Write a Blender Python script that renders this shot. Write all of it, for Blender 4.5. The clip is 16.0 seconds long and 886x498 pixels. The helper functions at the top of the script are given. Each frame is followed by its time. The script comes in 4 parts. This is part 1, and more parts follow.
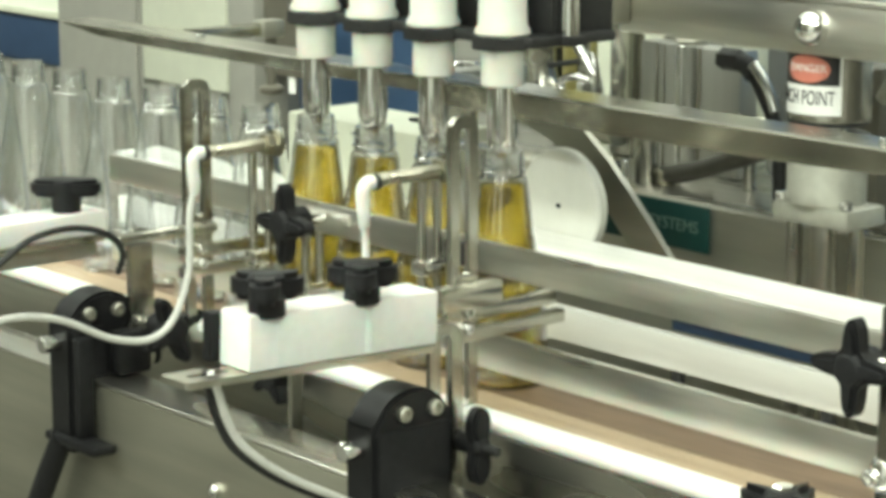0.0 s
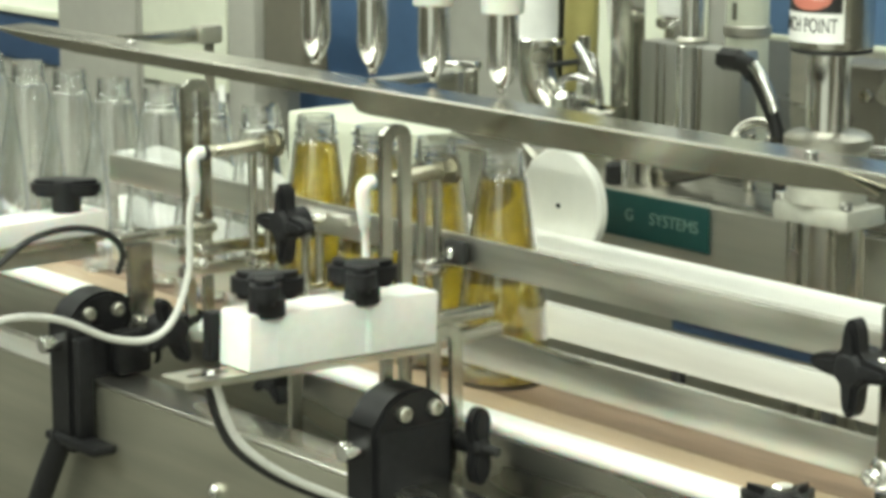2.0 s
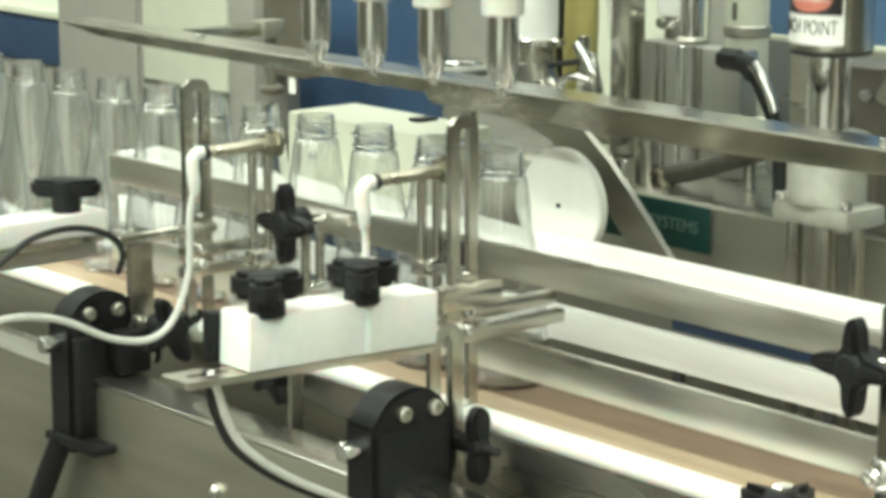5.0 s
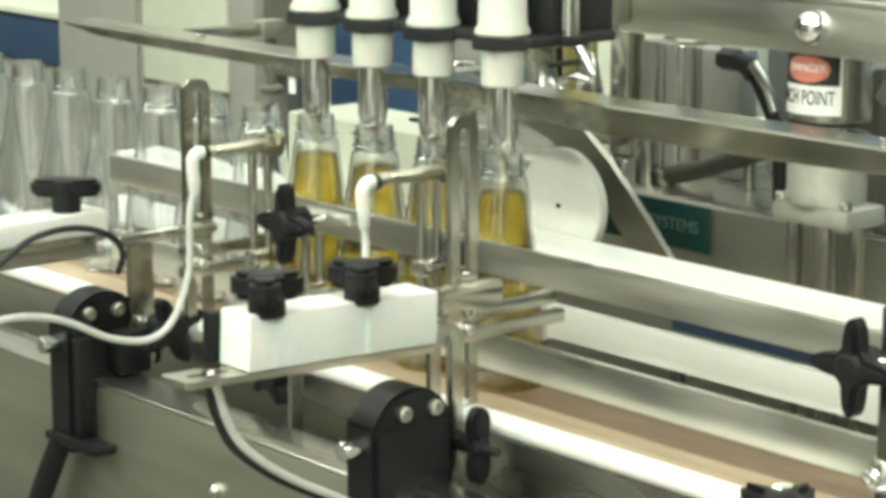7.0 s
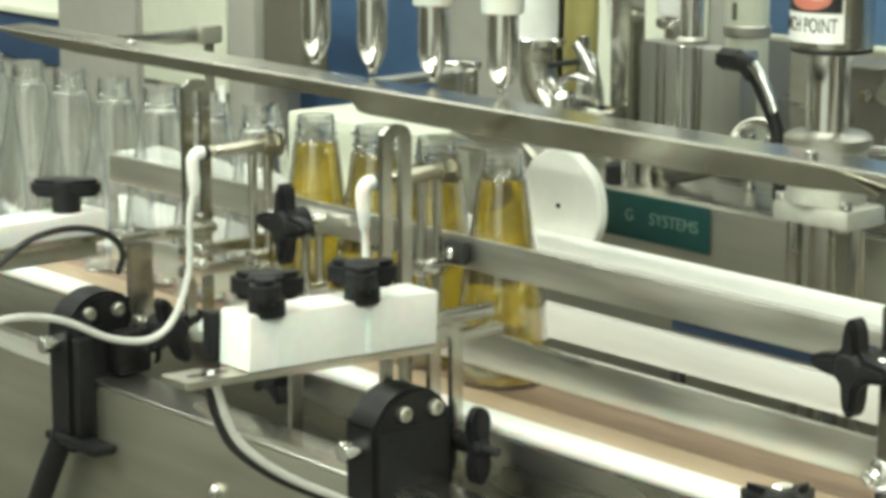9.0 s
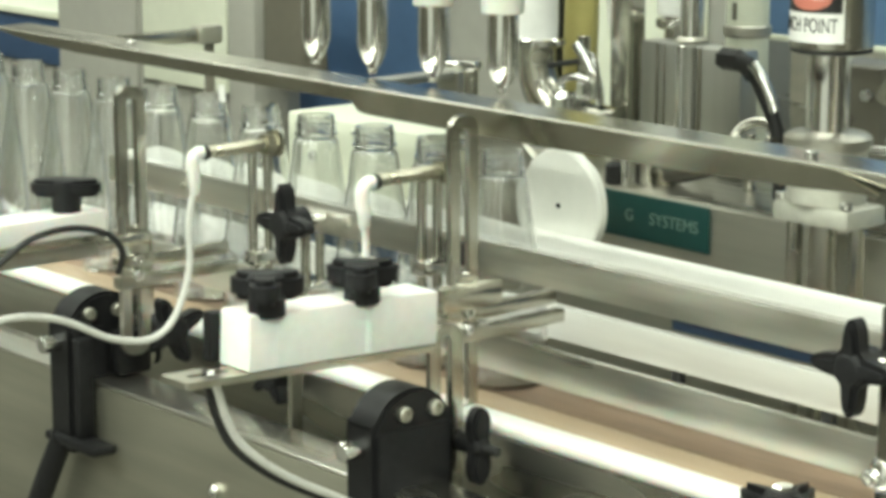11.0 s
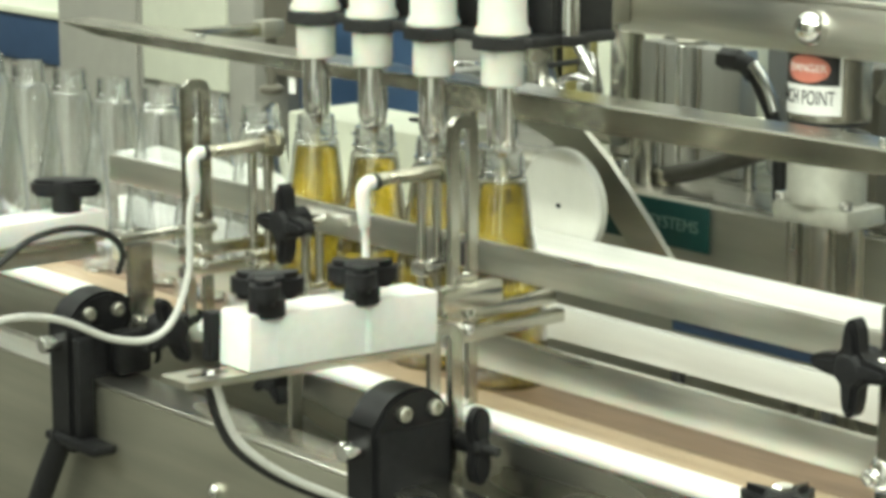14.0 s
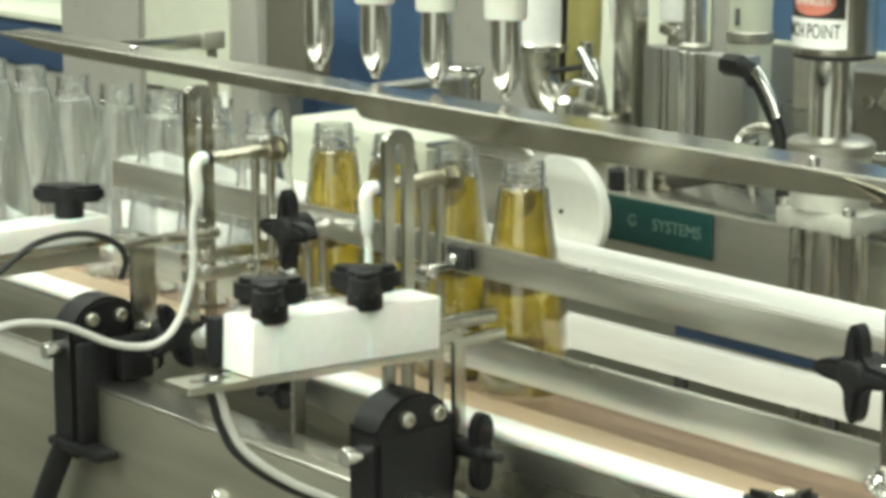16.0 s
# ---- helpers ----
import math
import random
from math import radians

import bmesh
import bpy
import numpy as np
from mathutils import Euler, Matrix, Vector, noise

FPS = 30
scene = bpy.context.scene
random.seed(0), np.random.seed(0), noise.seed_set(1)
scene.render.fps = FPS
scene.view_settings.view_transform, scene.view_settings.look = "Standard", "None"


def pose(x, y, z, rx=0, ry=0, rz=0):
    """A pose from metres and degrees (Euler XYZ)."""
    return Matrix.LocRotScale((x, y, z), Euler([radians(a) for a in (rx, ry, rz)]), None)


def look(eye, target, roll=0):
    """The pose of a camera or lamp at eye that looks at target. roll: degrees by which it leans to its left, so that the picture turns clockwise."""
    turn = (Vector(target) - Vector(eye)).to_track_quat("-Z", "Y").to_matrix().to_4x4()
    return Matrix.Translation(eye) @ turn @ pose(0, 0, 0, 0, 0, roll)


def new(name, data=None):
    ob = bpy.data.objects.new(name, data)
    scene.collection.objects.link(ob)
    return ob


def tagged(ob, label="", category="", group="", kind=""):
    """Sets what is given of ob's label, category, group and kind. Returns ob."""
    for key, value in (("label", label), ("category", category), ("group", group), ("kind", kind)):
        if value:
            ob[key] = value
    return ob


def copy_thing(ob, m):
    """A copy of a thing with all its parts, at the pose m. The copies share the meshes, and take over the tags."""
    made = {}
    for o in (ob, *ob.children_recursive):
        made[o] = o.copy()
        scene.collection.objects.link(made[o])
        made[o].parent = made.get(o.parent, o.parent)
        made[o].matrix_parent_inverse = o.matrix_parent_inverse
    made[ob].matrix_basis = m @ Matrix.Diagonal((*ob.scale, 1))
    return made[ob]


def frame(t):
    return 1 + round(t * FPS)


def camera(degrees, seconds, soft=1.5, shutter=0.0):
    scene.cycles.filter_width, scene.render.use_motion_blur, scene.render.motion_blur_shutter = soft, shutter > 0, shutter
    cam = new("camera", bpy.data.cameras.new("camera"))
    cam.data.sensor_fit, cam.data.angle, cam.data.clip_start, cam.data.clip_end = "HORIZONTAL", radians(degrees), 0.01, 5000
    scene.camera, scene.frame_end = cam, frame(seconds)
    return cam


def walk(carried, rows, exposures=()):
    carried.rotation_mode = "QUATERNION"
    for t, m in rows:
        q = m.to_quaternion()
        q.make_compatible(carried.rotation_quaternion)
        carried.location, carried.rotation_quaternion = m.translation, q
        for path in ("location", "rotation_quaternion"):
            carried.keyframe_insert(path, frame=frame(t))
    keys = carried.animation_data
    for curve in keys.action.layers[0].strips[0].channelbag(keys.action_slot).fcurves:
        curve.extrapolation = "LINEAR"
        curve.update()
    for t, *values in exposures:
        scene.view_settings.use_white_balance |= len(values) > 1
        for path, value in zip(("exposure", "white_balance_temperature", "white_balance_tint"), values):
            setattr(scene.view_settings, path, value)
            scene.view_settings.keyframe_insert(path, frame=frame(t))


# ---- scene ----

# ---- camera: on a tripod, nudged at the very end ----
cam = camera(22.0, 16.0, soft=4.1, shutter=0.8)
EYE = (1.3827, -1.2681, 1.4156)
AIM = (-0.73808, 0.64160, -0.20877)
RIGHT = (0.65606, 0.75471, 0.0)
UP = (0.15756, -0.13696, 0.97797)


def aim(dx, dy):
    """A pose whose line of sight is turned by dx to the right and dy up, in thousandths."""
    way = Vector(AIM) + Vector(RIGHT) * (dx / 1000) + Vector(UP) * (dy / 1000)
    return look(EYE, Vector(EYE) + way)


CAMERA_ROWS = [(0, aim(0, 0)), (15.6, aim(0, 0)), (15.7, aim(-0.4, 0.35)), (15.8, aim(-1.1, 1.2)), (15.9, aim(-1.2, 2.0)), (16.0, aim(-1.25, 2.7))]
walk(cam, CAMERA_ROWS, exposures=[(0, 0.10, 6450, -5), (16, 0.10, 6450, -5)])

# ---- light: a factory hall under rows of ceiling tubes, unseen and added ----
world = bpy.data.worlds.new("hall_air")
scene.world = world
world.use_nodes = True
world.node_tree.nodes["Background"].inputs[0].default_value = (0.9, 0.93, 0.95, 1)
world.node_tree.nodes["Background"].inputs[1].default_value = 0.12


def ceiling_lamp(x, y, power, sx=2.4, sy=0.35):
    lamp = bpy.data.lights.new("added_ceiling_tube", "AREA")
    lamp.shape, lamp.size, lamp.size_y, lamp.energy, lamp.color = "RECTANGLE", sx, sy, power, (1.0, 0.98, 0.92)
    ob = new("added_ceiling_tube", lamp)
    ob.matrix_world = pose(x, y, 3.32)


# The row at y = -3.1 is added to brighten faces turned towards the camera.
LAMPS = ((0.3, -1.5, 50), (0.3, 0.2, 26), (0.3, 2.0, 26), (-2.6, -1.5, 40), (-2.6, 0.2, 24), (-2.6, 2.0, 26), (0.3, -3.1, 64), (3.2, -3.1, 66), (3.2, -1.5, 62), (-2.6, -3.1, 50))
for lx, ly, power in LAMPS:
    ceiling_lamp(lx, ly, power)


# ---- materials ----
def material(name, color, rough=0.5, metal=0.0, trans=0.0, ior=1.45, grain=(0.0, 60.0), blotch=(0.0, 6.0), bump=0.0, stretch=(1, 1, 1), spread=0.0, coat=0.0, spec=0.5):
    """A surface with fine grain, larger blotches and a fine relief; spread varies it from piece to piece."""
    m = bpy.data.materials.new(name)
    m.use_nodes = True
    nt = m.node_tree
    b = nt.nodes["Principled BSDF"]
    b.inputs["Base Color"].default_value = (*color, 1)
    b.inputs["Roughness"].default_value = rough
    b.inputs["Metallic"].default_value = metal
    b.inputs["Transmission Weight"].default_value = trans
    b.inputs["IOR"].default_value = ior
    b.inputs["Coat Weight"].default_value = coat
    b.inputs["Specular IOR Level"].default_value = spec
    if not (grain[0] or blotch[0] or bump):
        return m
    coord = nt.nodes.new("ShaderNodeTexCoord")
    mapping = nt.nodes.new("ShaderNodeMapping")
    mapping.inputs["Scale"].default_value = stretch
    nt.links.new(coord.outputs["Object"], mapping.inputs["Vector"])
    fine = nt.nodes.new("ShaderNodeTexNoise")
    fine.inputs["Scale"].default_value, fine.inputs["Detail"].default_value = grain[1], 6
    nt.links.new(mapping.outputs[0], fine.inputs["Vector"])
    wide = nt.nodes.new("ShaderNodeTexNoise")
    wide.inputs["Scale"].default_value, wide.inputs["Detail"].default_value = blotch[1], 3
    broad = nt.nodes.new("ShaderNodeMapping")
    broad.inputs["Scale"].default_value = tuple(v ** 0.5 for v in stretch)
    nt.links.new(coord.outputs["Object"], broad.inputs["Vector"])
    nt.links.new(broad.outputs[0], wide.inputs["Vector"])

    def mapped(source, lo, hi):
        node = nt.nodes.new("ShaderNodeMapRange")
        node.inputs["From Min"].default_value, node.inputs["From Max"].default_value = 0.3, 0.7
        node.inputs["To Min"].default_value, node.inputs["To Max"].default_value = lo, hi
        nt.links.new(source, node.inputs["Value"])
        return node.outputs["Result"]

    times = nt.nodes.new("ShaderNodeMath")
    times.operation = "MULTIPLY"
    nt.links.new(mapped(fine.outputs["Fac"], 1 - grain[0], 1 + grain[0]), times.inputs[0])
    nt.links.new(mapped(wide.outputs["Fac"], 1 - blotch[0], 1 + blotch[0]), times.inputs[1])
    tone = nt.nodes.new("ShaderNodeVectorMath")
    tone.operation = "SCALE"
    tone.inputs[0].default_value = color
    nt.links.new(times.outputs[0], tone.inputs["Scale"])
    nt.links.new(tone.outputs[0], b.inputs["Base Color"])
    nt.links.new(mapped(wide.outputs["Fac"], max(rough - 0.12 * min(1, rough * 2), 0.02), min(rough + 0.12, 1)), b.inputs["Roughness"])
    if bump:
        relief = nt.nodes.new("ShaderNodeBump")
        relief.inputs["Strength"].default_value, relief.inputs["Distance"].default_value = bump, 0.001
        nt.links.new(fine.outputs["Fac"], relief.inputs["Height"])
        nt.links.new(relief.outputs[0], b.inputs["Normal"])
    return m


STEEL_X = material("brushed_steel_lengthwise", (0.56, 0.55, 0.50), 0.24, 1.0, grain=(0.10, 90), blotch=(0.12, 7), bump=0.10, stretch=(0.04, 1, 1))
STEEL_Z = material("brushed_steel_upright", (0.50, 0.49, 0.44), 0.22, 1.0, grain=(0.10, 110), blotch=(0.12, 9), bump=0.08, stretch=(1, 1, 0.05))
STEEL_Y = material("brushed_steel_crosswise", (0.55, 0.54, 0.48), 0.22, 1.0, grain=(0.10, 110), blotch=(0.12, 9), bump=0.08, stretch=(1, 0.05, 1))
# Paler steel: the pedestal's bright reflections are put into its colour.
BRIGHTENED_STEEL = material("brightened_steel", (0.60, 0.60, 0.53), 0.46, 0.6, grain=(0.08, 70), blotch=(0.12, 10))
STEEL_DULL = material("dull_sheet_steel", (0.48, 0.47, 0.41), 0.45, 1.0, grain=(0.08, 60), blotch=(0.18, 4), bump=0.06, stretch=(0.08, 1, 1))
CHROME = material("polished_steel", (0.72, 0.72, 0.70), 0.10, 1.0, grain=(0.04, 80), blotch=(0.06, 12))
BRASSY = material("nickel_plated_brass", (0.36, 0.345, 0.28), 0.28, 1.0, grain=(0.10, 120), blotch=(0.12, 20))
WHITE_PLASTIC = material("white_polyethylene", (0.78, 0.785, 0.76), 0.38, grain=(0.03, 120), blotch=(0.05, 8), bump=0.05)
# The blocks' white plastic again, with the collars' dimmer light put into the colour.
COLLAR = material("dimmed_milky_plastic", (0.66, 0.67, 0.61), 0.40, grain=(0.03, 120), blotch=(0.06, 12), bump=0.04)
NOZZLE = material("worn_polished_steel", (0.74, 0.74, 0.72), 0.07, 1.0, grain=(0.05, 90), blotch=(0.10, 14), stretch=(1, 1, 0.1))
GUIDE_WHITE = material("white_guide_plastic", (0.79, 0.785, 0.74), 0.42, grain=(0.05, 90), blotch=(0.07, 6), bump=0.08, stretch=(0.1, 1, 1))
DISC_WHITE = material("milky_plastic", (0.70, 0.70, 0.65), 0.45, grain=(0.03, 70), blotch=(0.05, 14))
BLACK_PLASTIC = material("black_moulded_plastic", (0.012, 0.012, 0.013), 0.48, grain=(0.2, 150), blotch=(0.25, 15), bump=0.15, spec=0.3)
BLACK_PLATE = material("black_nylon_plate", (0.022, 0.022, 0.022), 0.5, grain=(0.15, 150), blotch=(0.2, 12))
RUBBER = material("black_rubber", (0.02, 0.02, 0.02), 0.55, grain=(0.2, 200), blotch=(0.2, 20))
CABLE_GREY = material("light_grey_cable", (0.62, 0.62, 0.58), 0.45, grain=(0.04, 150), blotch=(0.06, 20))
BELT = material("dark_brown_belt", (0.235, 0.165, 0.115), 0.40, grain=(0.12, 120), blotch=(0.16, 20), stretch=(0.15, 1, 1))
BELT_EDGE = material("tan_belt", (0.40, 0.305, 0.205), 0.42, grain=(0.05, 300), blotch=(0.08, 14))
for milky in (WHITE_PLASTIC, COLLAR):
    milky.node_tree.nodes["Principled BSDF"].inputs["Subsurface Weight"].default_value = 0.35
    milky.node_tree.nodes["Principled BSDF"].inputs["Subsurface Scale"].default_value = 0.008
GLASS = material("thin_clear_glass", (0.95, 0.962, 0.962), 0.015, trans=1.0, ior=1.42)
GLASS.node_tree.nodes["Principled BSDF"].inputs["Coat Weight"].default_value = 1.0
GLASS.node_tree.nodes["Principled BSDF"].inputs["Coat Roughness"].default_value = 0.03
GLASS.node_tree.nodes["Principled BSDF"].inputs["Coat IOR"].default_value = 1.7
JUICE = material("amber_juice", (0.475, 0.350, 0.034), 0.04, trans=0.95, ior=1.33, grain=(0.30, 60), blotch=(0.45, 34), stretch=(1, 1, 0.25))
STREAM = material("thin_juice", (0.95, 0.94, 0.70), 0.05, trans=0.92, ior=1.33)
TEAL = material("teal_enamel", (0.016, 0.060, 0.054), 0.35, grain=(0.06, 90), blotch=(0.12, 10))
LETTER = material("pale_print", (0.14, 0.21, 0.18), 0.5)
RED = material("red_print", (0.55, 0.19, 0.14), 0.45, grain=(0.05, 90), blotch=(0.06, 20))
LABEL_WHITE = material("white_label", (0.82, 0.82, 0.79), 0.4, grain=(0.03, 90), blotch=(0.04, 20))
LABEL_BLACK = material("black_print", (0.02, 0.02, 0.02), 0.5)
BLUE = material("blue_sheeting", (0.105, 0.185, 0.335), 0.55, grain=(0.06, 30), blotch=(0.14, 3), bump=0.1)
NAVY = material("dark_blue_paint", (0.035, 0.065, 0.13), 0.5, grain=(0.06, 30), blotch=(0.12, 3))
PALE_PANEL = material("pale_green_white_paint", (0.66, 0.68, 0.56), 0.5, grain=(0.03, 40), blotch=(0.05, 4))
GREY_PAINT = material("grey_green_enamel", (0.31, 0.305, 0.27), 0.45, grain=(0.04, 50), blotch=(0.08, 3))
FRONT_STEEL = material("weathered_olive_steel", (0.47, 0.46, 0.385), 0.46, 1.0, grain=(0.08, 60), blotch=(0.2, 4), bump=0.06, stretch=(0.08, 1, 1))
RAIL = material("scuffed_rail_steel", (0.69, 0.68, 0.62), 0.34, 1.0, grain=(0.13, 90), blotch=(0.15, 24), bump=0.10, stretch=(0.05, 1, 1))
# Darker than the trough's steel; the front face's shade is put into the colour.
APRON = material("darkened_polished_steel_sheet", (0.33, 0.32, 0.265), 0.16, 1.0, grain=(0.08, 70), blotch=(0.20, 9), bump=0.04, stretch=(0.06, 1, 1))
CYLINDER = material("satin_aluminium", (0.46, 0.46, 0.43), 0.38, 1.0, grain=(0.06, 70), blotch=(0.12, 8), stretch=(1, 1, 0.05))
UMBER = material("umber_enamel", (0.15, 0.14, 0.11), 0.42, grain=(0.05, 50), blotch=(0.10, 4))
DARK_PIPE = material("blackened_steel", (0.055, 0.052, 0.040), 0.45, grain=(0.1, 90), blotch=(0.15, 20))
WALL = material("pale_hall_wall", (0.62, 0.62, 0.55), 0.8, grain=(0.05, 30), blotch=(0.08, 2), bump=0.2)
CEILING = material("white_ceiling", (0.75, 0.75, 0.71), 0.85, grain=(0.04, 25), blotch=(0.06, 1.5), bump=0.2)
CONCRETE = material("sealed_concrete", (0.16, 0.155, 0.135), 0.45, grain=(0.12, 40), blotch=(0.2, 1.2), bump=0.2)
YELLOW = material("ochre_hose_plastic", (0.50, 0.45, 0.17), 0.5, grain=(0.05, 60), blotch=(0.1, 9))
TUBE_GLOW = bpy.data.materials.new("glowing_tube")
TUBE_GLOW.use_nodes = True
TUBE_GLOW.node_tree.nodes["Principled BSDF"].inputs["Emission Color"].default_value = (1, 0.98, 0.92, 1)
TUBE_GLOW.node_tree.nodes["Principled BSDF"].inputs["Emission Strength"].default_value = 6.0


# ---- mesh helpers ----
def thing(name, at, label, category, group="", kind=""):
    """An Empty at the base of a thing; its parts are modelled in world metres and stored round it."""
    ob = new(name)
    ob.location = at
    ob["base"] = at
    return tagged(ob, label, category, group, kind)


def base_of(ob):
    while ob.parent:
        ob = ob.parent
    return Vector(ob["base"])


def part(name, bm, mat, parent, label="", smooth=True):
    bmesh.ops.translate(bm, verts=bm.verts, vec=-base_of(parent))
    me = bpy.data.meshes.new(name)
    bmesh.ops.recalc_face_normals(bm, faces=bm.faces)
    if smooth:
        for f in bm.faces:
            f.smooth = True
        for e in bm.edges:
            if len(e.link_faces) == 2 and e.calc_face_angle(0) > 0.6:
                e.smooth = False
    bm.to_mesh(me)
    bm.free()
    me.materials.append(mat)
    ob = new(name, me)
    ob.parent = parent
    return tagged(ob, label)


def single(name, bm, mat, label, category, kind="", at=(0, 0, 0)):
    """A thing or piece of the setting that is one mesh."""
    bmesh.ops.translate(bm, verts=bm.verts, vec=-Vector(at))
    bmesh.ops.recalc_face_normals(bm, faces=bm.faces)
    for f in bm.faces:
        f.smooth = True
    for e in bm.edges:
        if len(e.link_faces) == 2 and e.calc_face_angle(0) > 0.6:
            e.smooth = False
    me = bpy.data.meshes.new(name)
    bm.to_mesh(me)
    bm.free()
    me.materials.append(mat)
    ob = new(name, me)
    ob.location = at
    return tagged(ob, label, category, "", kind)


def box(x0, x1, y0, y1, z0, z1, bevel=0.0, bm=None, seg=2):
    own = bmesh.new()
    bmesh.ops.create_cube(own, size=1)
    for v in own.verts:
        v.co = Vector(((x0 + x1) / 2 + v.co.x * (x1 - x0), (y0 + y1) / 2 + v.co.y * (y1 - y0), (z0 + z1) / 2 + v.co.z * (z1 - z0)))
    if bevel:
        bmesh.ops.bevel(own, geom=list(own.edges), offset=bevel, segments=seg, affect="EDGES", profile=0.5)
    return join(bm, own)


def join(bm, own):
    if bm is None:
        return own
    me = bpy.data.meshes.new("scrap")
    own.to_mesh(me)
    own.free()
    bm.from_mesh(me)
    bpy.data.meshes.remove(me)
    return bm


def turned(profile, at=(0, 0, 0), axis="Z", seg=32, bm=None, angle=0.0, close=False):
    """A solid of revolution. profile: (radius, height) pairs along the axis. close: the profile is a loop."""
    own = bmesh.new()
    rings = []
    for r, h in profile:
        ring = []
        for i in range(seg):
            a = 2 * math.pi * i / seg
            ring.append(own.verts.new((max(r, 1e-5) * math.cos(a), max(r, 1e-5) * math.sin(a), h)))
        rings.append(ring)
    pairs = list(zip(rings, rings[1:]))
    if close:
        pairs.append((rings[-1], rings[0]))
    for lo, hi in pairs:
        for i in range(seg):
            own.faces.new((lo[i], lo[(i + 1) % seg], hi[(i + 1) % seg], hi[i]))
    if not close:
        own.faces.new(list(reversed(rings[0])))
        own.faces.new(rings[-1])
    turn = {"Z": Matrix(), "X": Matrix.Rotation(math.pi / 2, 4, "Y"), "Y": Matrix.Rotation(-math.pi / 2, 4, "X")}[axis]
    bmesh.ops.transform(own, matrix=Matrix.Translation(at) @ Matrix.Rotation(angle, 4, "Z") @ turn, verts=own.verts)
    return join(bm, own)


def rod(a, b, r, seg=16, bm=None, edge=0.0006):
    """A round bar from a to b with slightly broken ends."""
    a, b = Vector(a), Vector(b)
    n = (b - a).length
    own = turned([(r - edge, 0), (r, edge), (r, n - edge), (r - edge, n)], seg=seg)
    bmesh.ops.transform(own, matrix=Matrix.Translation(a) @ (b - a).to_track_quat("Z", "Y").to_matrix().to_4x4(), verts=own.verts)
    return join(bm, own)


def tube(points, r, seg=12, steps=8, bm=None):
    """A round cable or pipe that runs smoothly through the points."""
    pts = [Vector(p) for p in points]
    line = []
    for i in range(len(pts) - 1):
        p0, p1, p2, p3 = pts[max(i - 1, 0)], pts[i], pts[i + 1], pts[min(i + 2, len(pts) - 1)]
        for s in range(steps):
            t = s / steps
            line.append(0.5 * ((2 * p1) + (p2 - p0) * t + (2 * p0 - 5 * p1 + 4 * p2 - p3) * t * t + (3 * p1 - p0 - 3 * p2 + p3) * t ** 3))
    line.append(pts[-1])
    own = bmesh.new()
    rings = []
    side = None
    for i, p in enumerate(line):
        way = (line[min(i + 1, len(line) - 1)] - line[max(i - 1, 0)]).normalized()
        if side is None:
            side = way.orthogonal().normalized()
        side = (side - way * side.dot(way)).normalized()
        up = way.cross(side)
        rings.append([own.verts.new(p + r * (math.cos(2 * math.pi * k / seg) * side + math.sin(2 * math.pi * k / seg) * up)) for k in range(seg)])
    for lo, hi in zip(rings, rings[1:]):
        for k in range(seg):
            own.faces.new((lo[k], lo[(k + 1) % seg], hi[(k + 1) % seg], hi[k]))
    own.faces.new(list(reversed(rings[0])))
    own.faces.new(rings[-1])
    return join(bm, own)


def outline_plate(outer, holes, thick, m, bm=None):
    """A plate of any outline in the local XY plane with holes through it, moved by the matrix m."""
    own = bmesh.new()
    loops = []
    for loop in (outer, *holes):
        vs = [own.verts.new((x, y, 0)) for x, y in loop]
        loops.append([own.edges.new((vs[i], vs[(i + 1) % len(vs)])) for i in range(len(vs))])
    bmesh.ops.triangle_fill(own, edges=[e for l in loops for e in l], use_beauty=True)
    faces = list(own.faces)
    out = bmesh.ops.extrude_face_region(own, geom=faces)
    bmesh.ops.translate(own, verts=[g for g in out["geom"] if isinstance(g, bmesh.types.BMVert)], vec=(0, 0, thick))
    bmesh.ops.recalc_face_normals(own, faces=own.faces)
    bmesh.ops.transform(own, matrix=m, verts=own.verts)
    return join(bm, own)


def stadium(cx, cy, w, h, n=8):
    """A slot outline, w wide and h high, with round ends."""
    r = w / 2
    top = [(cx + r * math.cos(math.pi * i / n), cy + h / 2 - r + r * math.sin(math.pi * i / n)) for i in range(n + 1)]
    low = [(cx - r * math.cos(math.pi * i / n), cy - h / 2 + r - r * math.sin(math.pi * i / n)) for i in range(n + 1)]
    return top + low


def round_rect(cx, cy, w, h, r, n=5):
    pts = []
    for sx, sy, a0 in ((1, 1, 0), (-1, 1, 90), (-1, -1, 180), (1, -1, 270)):
        for i in range(n + 1):
            a = radians(a0 + 90 * i / n)
            pts.append((cx + sx * (w / 2 - r) + r * math.cos(a), cy + sy * (h / 2 - r) + r * math.sin(a)))
    return pts


def knob_outline(r, lobes=4, n=64, turn=0.0, waist=0.42):
    """The outline of a lobed hand knob."""
    pts = []
    for i in range(n):
        a = 2 * math.pi * i / n
        c = 0.5 + 0.5 * math.cos(lobes * (a - turn))
        k = r * (waist + (1 - waist) * c ** {2: 2.4, 3: 0.9, 4: 2.1}[lobes])
        pts.append((k * math.cos(a), k * math.sin(a)))
    return pts


AXES = {
    "-Y": Matrix(((1, 0, 0, 0), (0, 0, -1, 0), (0, 1, 0, 0), (0, 0, 0, 1))),
    "+X": Matrix(((0, 0, 1, 0), (1, 0, 0, 0), (0, 1, 0, 0), (0, 0, 0, 1))),
    "+Z": Matrix(),
}


